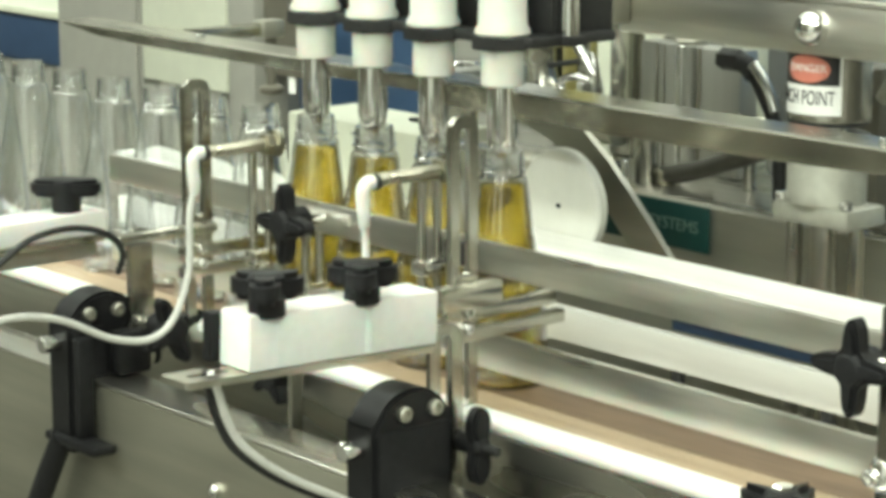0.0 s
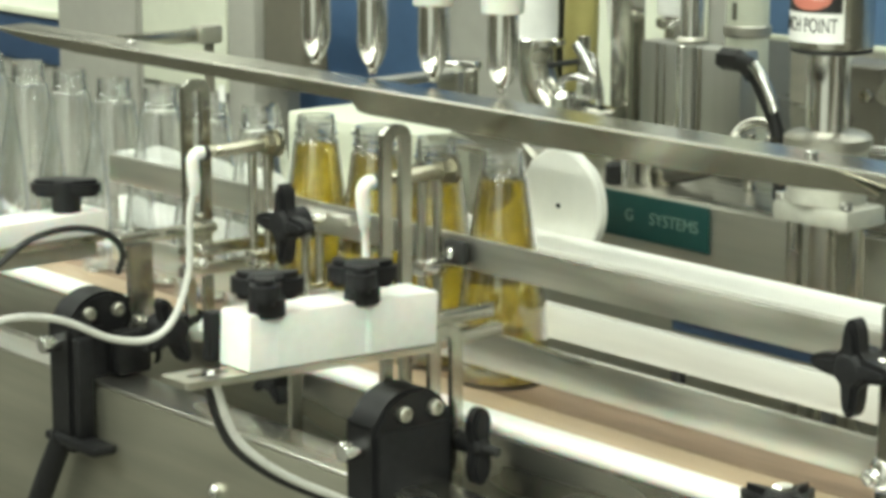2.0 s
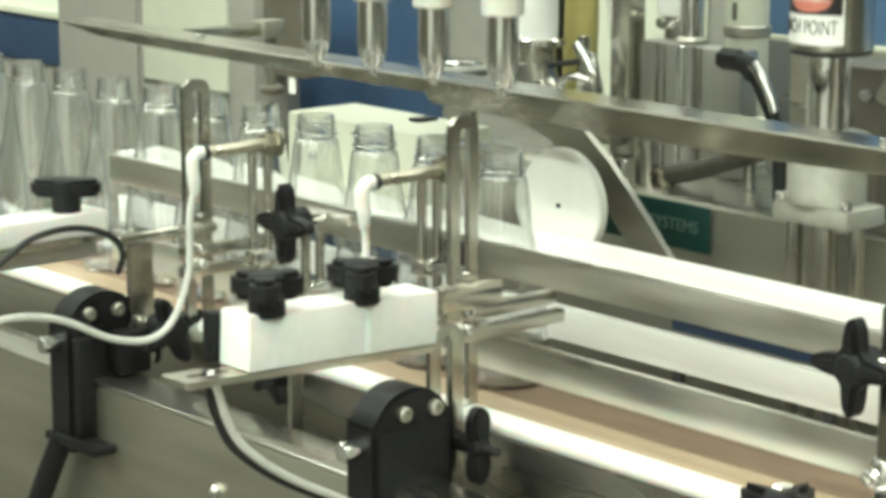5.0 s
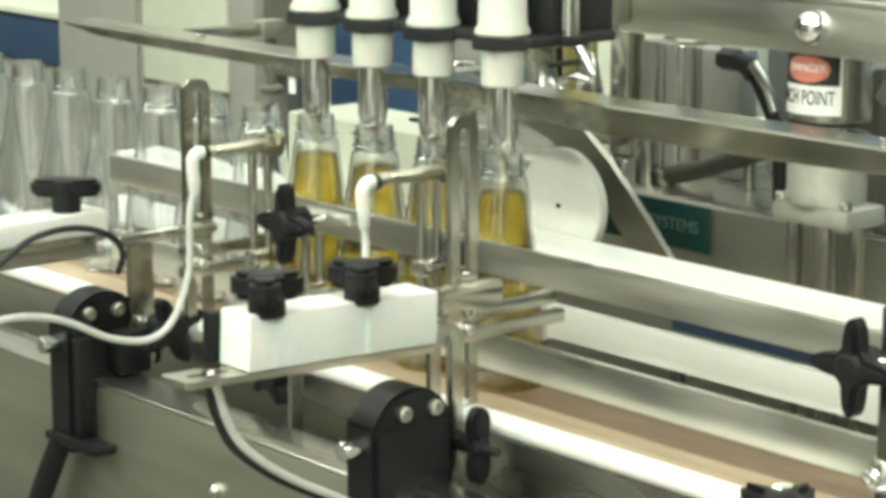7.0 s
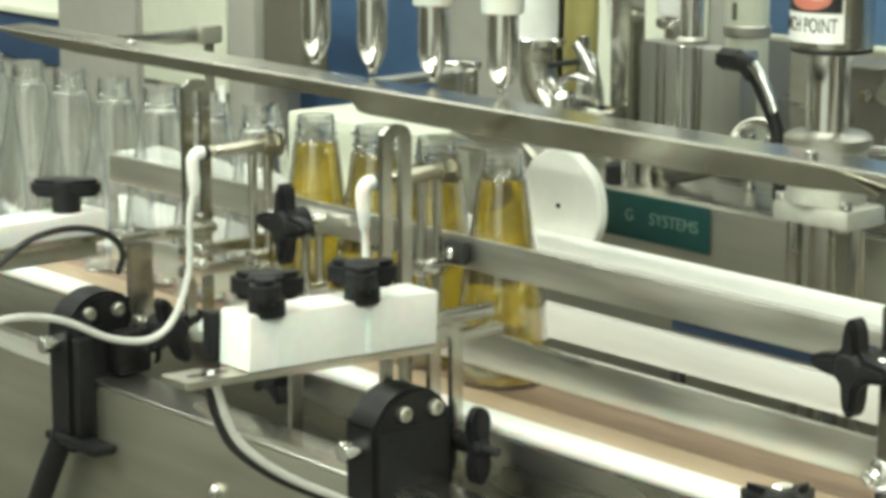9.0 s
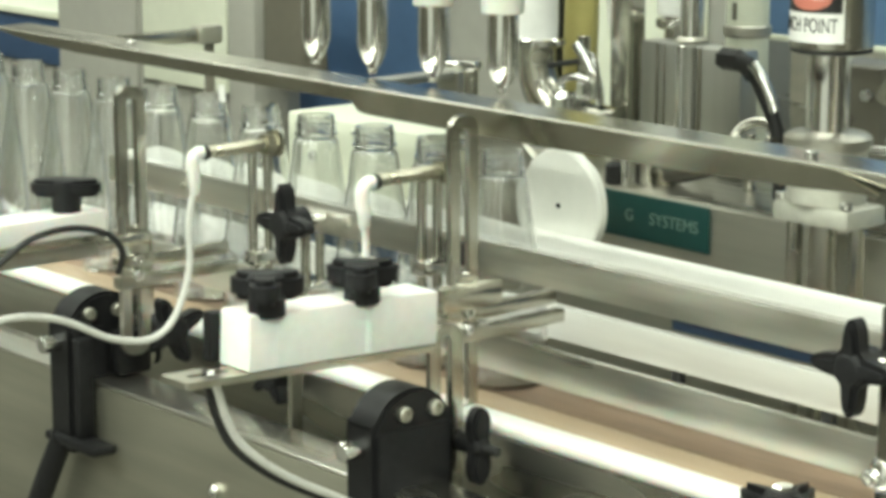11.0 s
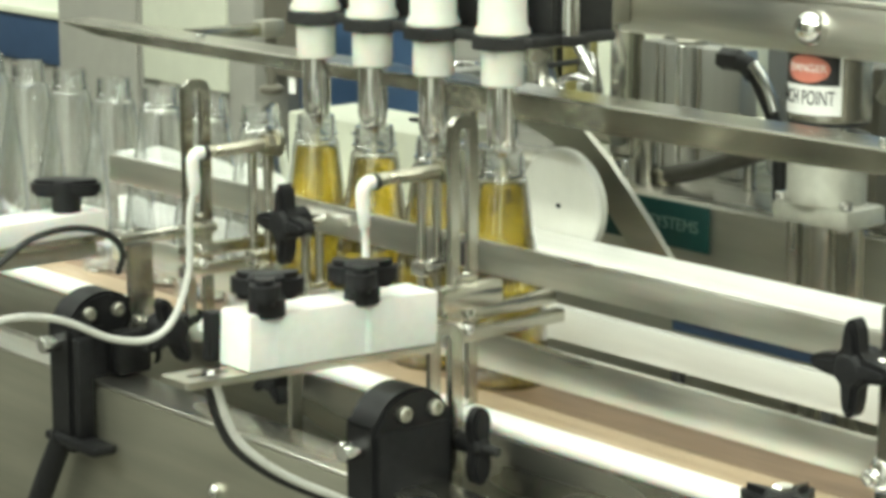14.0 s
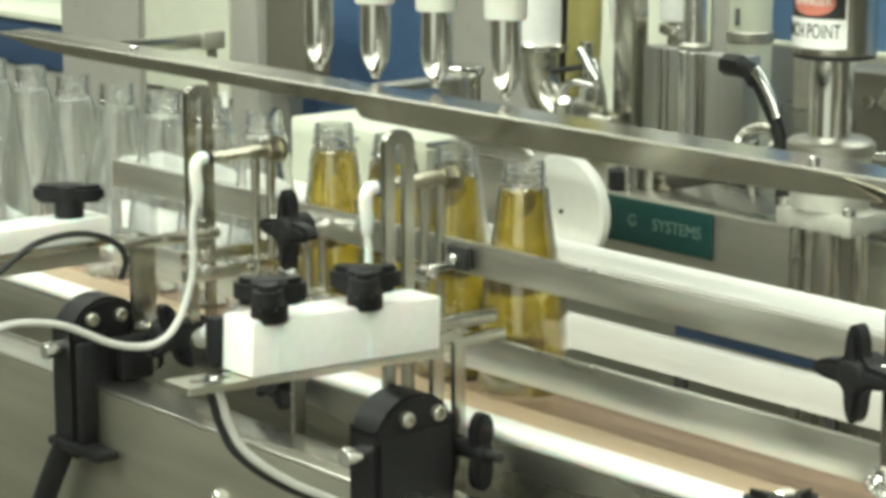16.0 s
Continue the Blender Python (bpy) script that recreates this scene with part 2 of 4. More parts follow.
def star_knob(at, axis, r=0.030, thick=0.014, hub=0.015, stem=0.03, lobes=4, turn=0.0, stud=True, waist=0.42, label="black plastic four-lobed clamping knob"):
    """A hand knob whose lobed grip faces along the axis, with its hub and threaded stud behind."""
    m = Matrix.Translation(at) @ AXES[axis]
    ob = thing("clamping_knob", at, label, "knob", "clamping knobs")
    grip = outline_plate(knob_outline(r, lobes, turn=turn, waist=waist), [], thick, m @ Matrix.Translation((0, 0, -thick / 2)))
    bmesh.ops.bevel(grip, geom=[e for e in grip.edges if len(e.link_faces) == 2 and e.calc_face_angle(0) > 1.2], offset=thick * 0.22, segments=2, affect="EDGES")
    part("grip", grip, BLACK_PLASTIC, ob)
    h = turned([(hub * 0.7, thick * 0.56), (hub * 0.8, thick * 0.54), (hub, thick * 0.4), (hub, -stem * 0.7), (hub * 0.9, -stem * 0.75)])
    bmesh.ops.transform(h, matrix=m, verts=h.verts)
    part("hub", h, BLACK_PLASTIC, ob)
    if stud:
        s = turned([(0.0045, -stem * 0.7), (0.0045, -stem * 1.5)], seg=12)
        bmesh.ops.transform(s, matrix=m, verts=s.verts)
        part("threaded_stud", s, CHROME, ob, "bright threaded steel stud")
    return ob


def bolt(name, at, axis, r, parent, mat=None, label=""):
    """A socket-head bolt."""
    own = turned([(r, -r * 0.2), (r, r * 0.75), (r * 0.85, r * 0.95), (r * 0.55, r * 0.95), (r * 0.5, r * 0.4), (0.0001, r * 0.35)], seg=16)
    bmesh.ops.transform(own, matrix=Matrix.Translation(at) @ AXES[axis], verts=own.verts)
    return part(name, own, mat or CHROME, parent, label)


def lettering(name, words, size, m, mat, parent, depth=0.0004, wrap=None):
    """Raised print from the built-in font. wrap: (radius) bends it round an upright cylinder whose axis passes through the origin of m."""
    curve = bpy.data.curves.new(name, "FONT")
    curve.body, curve.size, curve.extrude, curve.align_x, curve.align_y = words, size, depth, "CENTER", "CENTER"
    tmp = bpy.data.objects.new(name, curve)
    scene.collection.objects.link(tmp)
    bpy.context.view_layer.update()
    me = bpy.data.meshes.new_from_object(tmp.evaluated_get(bpy.context.evaluated_depsgraph_get()))
    bpy.data.objects.remove(tmp)
    own = bmesh.new()
    own.from_mesh(me)
    bpy.data.meshes.remove(me)
    if wrap:
        for v in own.verts:
            a, r = v.co.x / wrap, wrap + v.co.z
            v.co = Vector((r * math.sin(a), v.co.y, r * math.cos(a)))
    bmesh.ops.transform(own, matrix=m, verts=own.verts)
    return part(name, own, mat, parent, smooth=False)


# ---- the hall ----
single("floor", box(-7, 5, -5, 5, -0.1, 0.0), CONCRETE, "sealed grey concrete factory floor", "floor", "structure")
single("ceiling", box(-7, 5, -5, 5, 3.45, 3.55), CEILING, "white factory hall ceiling", "ceiling", "structure")
single("wall_north", box(-7, 5, 4.8, 5, 0, 3.45), WALL, "unseen painted hall wall, added to close the hall behind the machines", "wall", "structure")
# Unseen south and east walls, toned white and dark to shape the nozzles' reflections.
single("dark_reflection_wall", box(-7, 0.5, -3.7, -3.5, 0, 3.45), UMBER, "unseen dark wall, added to darken reflections in the steel", "wall", "structure")
single("bright_reflection_wall", box(0.5, 3.6, -3.698, -3.498, 0, 3.45), CEILING, "unseen white wall, added as a bright reflection in the steel", "wall", "structure")
single("dark_reflection_corner", box(3.6, 5, -3.7, -3.5, 0, 3.45), UMBER, "unseen dark wall, added to darken reflections in the steel", "wall", "structure")
single("wall_west", box(-7, -6.8, -3.5, 4.8, 0, 3.45), WALL, "unseen painted hall wall, added to close the hall", "wall", "structure")
single("dark_wall_east", box(4.8, 5, -3.5, 4.8, 0, 3.45), UMBER, "unseen painted hall wall, added to close the hall", "wall", "structure")


def fluorescent_fixture(x, y):
    ob = thing("added_ceiling_light", (x, y, 3.45), "unseen long white fluorescent fixture with glowing tubes, added under the ceiling", "ceiling light", "fluorescent fixtures")
    part("housing", box(x - 1.2, x + 1.2, y - 0.18, y + 0.18, 3.37, 3.448, 0.006), LABEL_WHITE, ob)
    for dy in (-0.09, 0.09):
        part("tube", rod((x - 1.15, y + dy, 3.352), (x + 1.15, y + dy, 3.352), 0.014), TUBE_GLOW, ob, "glowing white fluorescent tube")


for lx, ly, power in LAMPS:
    fluorescent_fixture(lx, ly)

# ---- the conveyor ----
BELT_Z = 0.90
conveyor = thing("bottle_conveyor", (0, 0, 0), "steel bottle conveyor with a brown belt and white edge strips", "conveyor")
# Two tones: darker brown over most of the belt, lighter tan at its front edge.
part("belt", box(-1.9, 2.6, -0.0275, 0.064, 0.892, BELT_Z, 0.0005), BELT, conveyor, "dark brown conveyor belt")
part("belt_edge", box(-1.9, 2.6, -0.064, -0.0282, 0.892, BELT_Z, 0.0005), BELT_EDGE, conveyor, "lighter tan front edge of the belt")
part("body", box(-1.9, 2.6, -0.079, 0.079, 0.62, 0.888, 0.002), STEEL_DULL, conveyor, "dull stainless steel conveyor trough")
part("side_panel", box(-1.9, 2.6, -0.088, -0.081, 0.62, 0.889, 0.0015), STEEL_X, conveyor)
part("side_panel", box(-1.9, 2.6, 0.081, 0.088, 0.62, 0.889, 0.0015), STEEL_X, conveyor)
part("wear_strip", box(-1.9, 2.6, -0.091, -0.066, 0.8895, 0.9035, 0.0065, seg=5), WHITE_PLASTIC, conveyor, "smooth white plastic edge strip")
part("wear_strip", box(-1.9, 2.6, 0.066, 0.091, 0.8895, 0.9035, 0.0065, seg=5), WHITE_PLASTIC, conveyor, "smooth white plastic edge strip")
for lx in (-1.7, -0.5, 1.0, 2.4):
    part("leg", box(lx - 0.025, lx + 0.025, -0.078, 0.078, 0.0, 0.62, 0.003), STEEL_Z, conveyor)

front_frame = thing("front_frame", (0, -0.165, 0), "stainless steel frame rail with a flat ledge before the conveyor", "machine frame")
part("ledge", box(-1.6, 1.6, -0.190, -0.143, 0.8595, 0.8635, 0.0018, seg=3), STEEL_X, front_frame, "brushed steel ledge")
part("front_panel", box(-1.6, 1.6, -0.190, -0.186, 0.50, 0.8592, 0.001), FRONT_STEEL, front_frame, "dull olive-grey steel front panel")
part("back_flange", box(-1.6, 1.6, -0.147, -0.143, 0.80, 0.8592, 0.001), STEEL_DULL, front_frame)
for lx in (-1.4, 0.6, 1.5):
    part("leg", box(lx - 0.02, lx + 0.02, -0.184, -0.149, 0.0, 0.8, 0.002), STEEL_Z, front_frame)
for lx in (-0.152, 0.42, -0.75):
    bolt("screw", (lx, -0.1905, 0.806), "-Y", 0.006, front_frame)


def guide_rail(name, x0, x1, y0, y1, z0, z1, mat, label, studs=()):
    ob = thing(name, ((x0 + x1) / 2, (y0 + y1) / 2, z0), label, "guide rail", "guide rails")
    part("bar", box(x0, x1, y0, y1, z0, z1, 0.0012), mat, ob)
    for sx in studs:
        part("support_stud", rod((sx, y0 + 0.001, (z0 + z1) / 2), (sx, y0 - 0.03, (z0 + z1) / 2), 0.005), CHROME, ob)
    return ob


upper = guide_rail("upper_guide_rail", -0.53, 2.5, -0.0475, -0.0415, 1.0065, 1.0335, RAIL, "brushed stainless steel upper guide rail along the bottles", (-0.225, 0.458))
lower = guide_rail("lower_guide_rail", -0.53, 2.5, -0.0475, -0.0415, 0.926, 0.957, RAIL, "brushed stainless steel lower guide rail above the belt", (-0.225, 0.458))
for sx in (-0.40, -0.150, 0.62):
    bolt("screw", (sx, -0.0474, 1.020), "-Y", 0.0026, upper, STEEL_DULL)
part("rail_clamp", box(-0.012, 0.012, -0.0560, -0.0478, 1.010, 1.0300, 0.002), BLACK_PLATE, upper, "black clamp block")
bolt("clamp_bolt", (0.0, -0.0562, 1.020), "-Y", 0.0050, upper)
rear_up = guide_rail("rear_upper_guide", -0.655, 2.5, 0.0425, 0.096, 0.990, 1.011, GUIDE_WHITE, "thick white plastic upper guide behind the bottles")
rear_low = guide_rail("rear_lower_guide", -0.655, 2.5, 0.0425, 0.0530, 0.934, 0.963, GUIDE_WHITE, "white plastic lower guide behind the bottles")

for sx in (-0.3, 0.1594, 0.3155, 0.9, 1.6):
    part("support_block", box(sx - 0.005, sx + 0.005, 0.0445, 0.0520, 0.9005, 0.934, 0.001), BLACK_PLATE, rear_low, "small black support block")
for sx in (-0.34, 0.035, 0.183, 0.233, 0.9):
    part("spacer", box(sx - 0.003, sx + 0.003, 0.0445, 0.050, 0.976, 0.9895, 0.0008), BLACK_PLATE, rear_up, "small black spacer")
# Flat dark blue strip that shows through the gap between the rear guides.
part("blue_strip", box(0.120, 0.30, 0.0815, 0.0845, 0.955, 0.9895, 0.0005), NAVY, rear_up, "dark blue strip behind the gap between the rear guides")

# ---- bottles ----
PITCH = 0.0845
OUTER = [(0.0, 0.0), (0.033, 0.0), (0.0375, 0.0015), (0.0390, 0.006), (0.0395, 0.018), (0.0390, 0.045), (0.0372, 0.070), (0.0338, 0.095), (0.0302, 0.115), (0.0270, 0.132), (0.0244, 0.150), (0.0222, 0.166), (0.0214, 0.1735), (0.0200, 0.1776), (0.0178, 0.1790), (0.0172, 0.1810), (0.0172, 0.198), (0.0166, 0.2)]
INNER = [(0.0145, 0.2), (0.0145, 0.181)] + [(r - 0.0018, h) for r, h in reversed(OUTER[3:14])] + [(0.031, 0.0045), (0.0, 0.0055)]
FILL = 0.176


def bottle_master():
    ob = thing("glass_bottle", (0, 0, BELT_Z), "clear conical glass juice bottle with a threaded neck on the belt", "bottle", "bottles on the conveyor")
    glass = part("glass", turned([(r, BELT_Z + h) for r, h in OUTER + INNER], seg=40), GLASS, ob)
    glass.visible_shadow = False
    for name, h, r, w in (("neck_ring", 0.1830, 0.0200, 0.0026), ("thread", 0.1881, 0.0188, 0.0016), ("thread", 0.1928, 0.0188, 0.0016)):
        band = turned([(0.0168, BELT_Z + h - w / 2), (r - 0.0005, BELT_Z + h - w / 2), (r, BELT_Z + h - w / 4), (r, BELT_Z + h + w / 4), (r - 0.0005, BELT_Z + h + w / 2), (0.0168, BELT_Z + h + w / 2)], seg=36, close=True)
        part(name, band, GLASS, ob).visible_shadow = False
    return ob


def juice_mesh():
    """The juice that fills a bottle up to FILL, a hair inside the glass."""
    low = [(r - 0.0022, h) for r, h in OUTER[3:] if 0.004 < h < FILL - 0.002]
    prof = [(0.0, 0.006), (0.0305, 0.005)] + low + [(0.0184, FILL - 0.0008), (0.0178, FILL), (0.0, FILL - 0.0004)]
    own = turned(prof, seg=36)
    for f in own.faces:
        f.smooth = True
    me = bpy.data.meshes.new("juice")
    own.to_mesh(me)
    own.free()
    me.materials.append(JUICE)
    return me


COUNT = 20
BOTTLES = [bottle_master()]
for k in range(1, COUNT):
    BOTTLES.append(copy_thing(BOTTLES[0], pose(-PITCH * k, 0, BELT_Z, 0, 0, 37 * k)))
JUICES = []
juice_data = juice_mesh()
for k in range(12):
    j = new("juice", juice_data)
    j.parent = BOTTLES[k]
    j.visible_shadow = False
    tagged(j, "cloudy amber juice inside the glass")
    JUICES.append(j)
    BOTTLES[k]["label"] = "clear conical glass bottle of amber juice with a threaded neck"

# ---- the two bottle gates ----


def slotted_bar_z(x0, thick, yc, w, z0, z1, slots):
    """An upright flat bar that faces along the conveyor, with long slots."""
    outer = round_rect(yc, (z0 + z1) / 2, w, z1 - z0, w * 0.42)
    holes = [stadium(yc, (a + b) / 2, w * 0.34, b - a) for a, b in slots]
    return outline_plate(outer, holes, thick, Matrix.Translation((x0, 0, 0)) @ AXES["+X"])


def gate_slide(xg, yp, ztop, back, label):
    """The sliding part of a gate: an upright slotted plate, its crossbar and the two fingers that stop the bottles."""
    ob = thing("gate_slide", (xg, yp, 0.98), label, "gate", "bottle gates")
    part("slotted_plate", slotted_bar_z(xg - 0.004, 0.006, yp, 0.029, 0.895, ztop, [(1.012, ztop - 0.010), (0.905, 0.965)]), STEEL_Z, ob)
    bar = box(xg + 0.002, xg + 0.016, yp - back, yp + (0.031 if back < 0.05 else 0.012), 0.987 if back < 0.05 else 0.998, 1.009, 0.004)
    part("crossbar", bar, STEEL_Y, ob)
    part("finger", box(xg - 0.005, xg + 0.004, yp - 0.02, yp + 0.101, 0.9745, 0.9865, 0.0012), STEEL_Y, ob, "flat steel stop finger")
    part("finger", box(xg - 0.005, xg + 0.005, yp - 0.02, yp + 0.110, 0.9575, 0.9685, 0.0012), STEEL_Y, ob, "flat steel stop finger")
    for dz in (0.983, 0.969):
        bolt("bolt", (xg + 0.003, yp + 0.001, dz), "+X", 0.0055, ob)
    return ob


GATE_OUT = gate_slide(0.045, -0.0839, 1.1425, 0.036, "slotted steel exit gate with stop fingers reaching over the belt")
GATE_IN = gate_slide(-0.296, -0.1035, 1.1380, 0.095, "slotted steel entry gate with stop fingers reaching over the belt")


def slide_block(x, y0, y1, z0, z1, knobs, bar0, sag=0.0, lean=0.0):
    """The white block in which a gate slides, on its slotted steel arm, with the knobs that clamp it."""
    ob = thing("slide_block", (x, (y0 + y1) / 2, z0), "milky white plastic slide block on a slotted steel arm", "slide block", "gate slide blocks")
    part("block", box(x - 0.038, x, y0, y1, z0, z1, 0.0025), WHITE_PLASTIC, ob)
    part("end_cap", box(x - 0.052, x - 0.039, y0 - 0.006, y0 + 0.008, z0 + 0.0002, z1 - 0.004, 0.003), BLACK_PLASTIC, ob, "black plastic end cap")
    arm = outline_plate(round_rect(0, 0, 0.034, y1 - bar0, 0.003), [stadium(0, -(y1 - bar0) / 2 + 0.030, 0.008, 0.036)], 0.0055,
                        Matrix.Translation((x - 0.018, (bar0 + y1) / 2, z0 - 0.006)))
    part("slotted_arm", arm, STEEL_Y, ob, "slotted flat steel arm")
    for ky in knobs:
        part("boss", turned([(0.0135, z0 + 0.002), (0.0135, z1 - 0.006), (0.0125, z1 - 0.004)], at=(x - 0.0130, ky, 0), seg=28), WHITE_PLASTIC, ob)
        star_knob((x - 0.007, ky, z1 + 0.0185 - sag - (ky - (y0 + y1) / 2) * math.tan(radians(lean))), "+Z", r=0.0300, thick=0.020, hub=0.0138, stem=0.029, lobes=3, turn=-0.71, stud=False, label="black plastic lobed knob standing on a white block")
    ob.location.z -= sag
    ob.rotation_euler.x = -radians(lean)
    return ob


slide_block(0.090, -0.330, -0.150, 0.985, 1.0275, (-0.308, -0.219), -0.384, 0.0055, 2.7)
entry_block = slide_block(-0.262, -0.420, -0.222, 1.018, 1.0390, (), -0.46)
part("carrier", box(-0.302, -0.266, -0.420, -0.230, 0.998, 1.0115, 0.002), STEEL_DULL, entry_block, "dull steel carrier bar")
star_knob((-0.278, -0.2525, 1.0600), "+Z", r=0.0305, thick=0.0145, hub=0.0125, stem=0.034, lobes=2, turn=0.855, stud=False, label="black plastic lobed knob with a tall hub on a white block")


def clamp_stand(x, label, narrow=False):
    """A black moulded clamp bolted over the front ledge, with its round top and the slotted post that it carries."""
    ob = thing("clamp_stand", (x, -0.165, 0.8635), label, "clamp", "clamps on the ledge")
    prof = [(-0.210, 0.795), (-0.166, 0.795), (-0.166, 0.862), (-0.108, 0.8645), (-0.108, 0.890), (-0.124, 0.920)] if narrow else [(-0.210, 0.800), (-0.131, 0.800), (-0.129, 0.918)]
    prof += [(-0.1695 + 0.0400 * math.cos(radians(a)), 0.905 + 0.0375 * math.sin(radians(a))) for a in range(15, 166, 15)]
    prof += [(-0.210, 0.918)]
    body = outline_plate(prof, [], 0.036, Matrix.Translation((x - 0.036, 0, 0)) @ AXES["+X"])
    bmesh.ops.bevel(body, geom=[e for e in body.edges if len(e.link_faces) == 2 and e.calc_face_angle(0) > 1.3], offset=0.003, segments=2, affect="EDGES")
    part("moulded_body", body, BLACK_PLASTIC, ob)
    part("raised_face", box(x - 0.001, x + 0.0015, -0.206, -0.172 if narrow else -0.135, 0.80, 0.912, 0.001), BLACK_PLASTIC, ob)
    for by in (-0.1886, -0.158) if narrow else (-0.1816, -0.150):
        bolt("bolt", (x + 0.0005, by, 0.9245), "+X", 0.0062, ob, STEEL_DULL)
    part("side_pin", rod((x - 0.018, -0.208, 0.898), (x - 0.018, -0.228, 0.898), 0.008), CHROME, ob)
    return ob


right_clamp = clamp_stand(0.085, "black moulded clamp with a rounded top and two bolts")
left_clamp = clamp_stand(-0.352, "black moulded clamp with a rounded top and a slanting strut", True)
part("cheek", box(-0.3515, -0.340, -0.208, -0.1905, 0.806, 0.905, 0.003), BLACK_PLASTIC, left_clamp)
part("foot", box(-0.392, -0.306, -0.216, -0.1905, 0.802, 0.812, 0.004), BLACK_PLASTIC, left_clamp)
part("strut", tube([(-0.372, -0.207, 0.808), (-0.402, -0.212, 0.752), (-0.448, -0.216, 0.66), (-0.5, -0.216, 0.50)], 0.011), BLACK_PLASTIC, left_clamp)
part("shoulder", box(-0.3525, -0.334, -0.168, -0.132, 0.8640, 0.906, 0.004), BLACK_PLASTIC, left_clamp)
part("stud_end", rod((0.095, -0.112, 0.887), (0.119, -0.112, 0.887), 0.0042), RUBBER, right_clamp, "black threaded stud end")
star_knob((0.095, -0.112, 0.887), "+X", r=0.032, thick=0.014, hub=0.0085, stem=0.030, lobes=2, turn=1.5708, waist=0.27, label="black plastic bar knob standing upright on a clamp")
star_knob((-0.300, -0.132, 0.910), "+X", r=0.034, thick=0.020, hub=0.013, stem=0.034, turn=0.4)
star_knob((-0.175, -0.112, 0.888), "-Y", r=0.026, thick=0.018, hub=0.012, stem=0.020, turn=0.6)


def slotted_post(x, y, w, z0, z1, slots, label):
    ob = thing("slotted_post", (x, y, z0), label, "post", "slotted posts")
    part("plate", slotted_bar_z(x, 0.005, y, w, z0, z1, slots), STEEL_Z, ob)
    return ob


slotted_post(0.070, -0.1275, 0.034, 0.780, 0.984, [(0.85, 0.976)], "upright slotted steel post behind a black clamp")
slotted_post(-0.3495, -0.1345, 0.026, 0.864, 0.998, [], "upright flat steel post carrying the entry gate block")
slotted_post(-0.110, -0.1385, 0.012, 0.800, 0.978, [], "plain upright steel post under the slide block")


def sensor(x, y0, y1, z, label):
    """A threaded barrel sensor on two upright rods, with a nut, and a white elbow plug at its rear end."""
    ob = thing("photo_sensor", (x, y1, z), label, "sensor", "bottle sensors")
    ring = []
    n = 26
    for i in range(n):
        h = y0 + (y1 - y0) * 0.55 * i / n
        ring += [(0.0057, h), (0.0051, h + (y1 - y0) * 0.55 / n * 0.5)]
    ring += [(0.0061, y0 + (y1 - y0) * 0.56), (0.0061, y1 - 0.012)]
    part("barrel", turned([(0.004, y0 - 0.0005)] + ring, at=(x, 0, z), axis="Y", seg=20), BRASSY, ob, "nickel-plated threaded sensor barrel")
    part("nut", turned([(0.010, y1 - 0.016), (0.0105, y1 - 0.013), (0.0105, y1 - 0.008), (0.010, y1 - 0.005)], at=(x, 0, z), axis="Y", seg=6), BRASSY, ob)
    part("flange", turned([(0.012, y1 - 0.005), (0.0125, y1 - 0.003), (0.0125, y1), (0.009, y1 + 0.001)], at=(x, 0, z), axis="Y", seg=24), BRASSY, ob)
    return ob


def plug(x, y, z, drop, parent):
    part("elbow_plug", tube([(x, y + 0.006, z), (x, y - 0.001, z), (x, y - 0.0055, z - 0.005), (x, y - 0.006, z - 0.014), (x, y - 0.0045, z - drop)], 0.0058, seg=16), WHITE_PLASTIC, parent, "white elbow cable plug")
    part("seal_ring", turned([(0.0066, y + 0.0045), (0.0070, y + 0.0055), (0.0070, y + 0.0085), (0.0066, y + 0.0095)], at=(x, 0, z), axis="Y", seg=20), RUBBER, parent, "black rubber seal ring")
    part("strain_relief", turned([(0.0058, z - drop + 0.001), (0.0048, z - drop - 0.010), (0.0034, z - drop - 0.012)], at=(x, y - 0.0045, 0), seg=16), WHITE_PLASTIC, parent)


s1 = sensor(-0.256, -0.124, -0.043, 1.0785, "threaded brass barrel sensor above the rail with a white plug")
plug(-0.256, -0.130, 1.0785, 0.026, s1)
s2 = sensor(-0.020, -0.1235, -0.039, 1.0855, "threaded brass barrel sensor above the rail with a white plug")
plug(-0.020, -0.1285, 1.0845, 0.026, s2)


def rod_pair(x, y, z0, z1, gap, label):
    ob = thing("sensor_bracket", (x, y, z0), label, "bracket", "sensor brackets")
    for s in (-1, 1):
        part("upright", rod((x, y + s * gap, z0), (x, y + s * gap, z1), 0.0042), STEEL_Z, ob)
    part("saddle", box(x - 0.009, x + 0.009, y - gap - 0.006, y + gap + 0.006, z0 + 0.034, z0 + 0.048, 0.003), CHROME, ob)
    return ob


rod_pair(-0.256, -0.0625, 0.935, 1.073, 0.0085, "pair of upright steel rods holding a sensor")
rod_pair(-0.020, -0.0635, 0.965, 1.080, 0.0085, "pair of upright steel rods holding a sensor")
rod_pair(-0.188, -0.056, 0.915, 1.006, 0.008, "pair of short upright steel rods beside the guide rail")

star_knob((-0.180, -0.092, 1.0215), "-Y", r=0.036, thick=0.018, hub=0.014, stem=0.028, turn=1.5708)
star_knob((0.449, -0.091, 1.0190), "-Y", r=0.0345, thick=0.018, hub=0.012, stem=0.028, turn=1.5708)
star_knob((0.402, -0.105, 0.9115), "+Z", r=0.036, thick=0.024, hub=0.013, stem=0.030, turn=0.075)
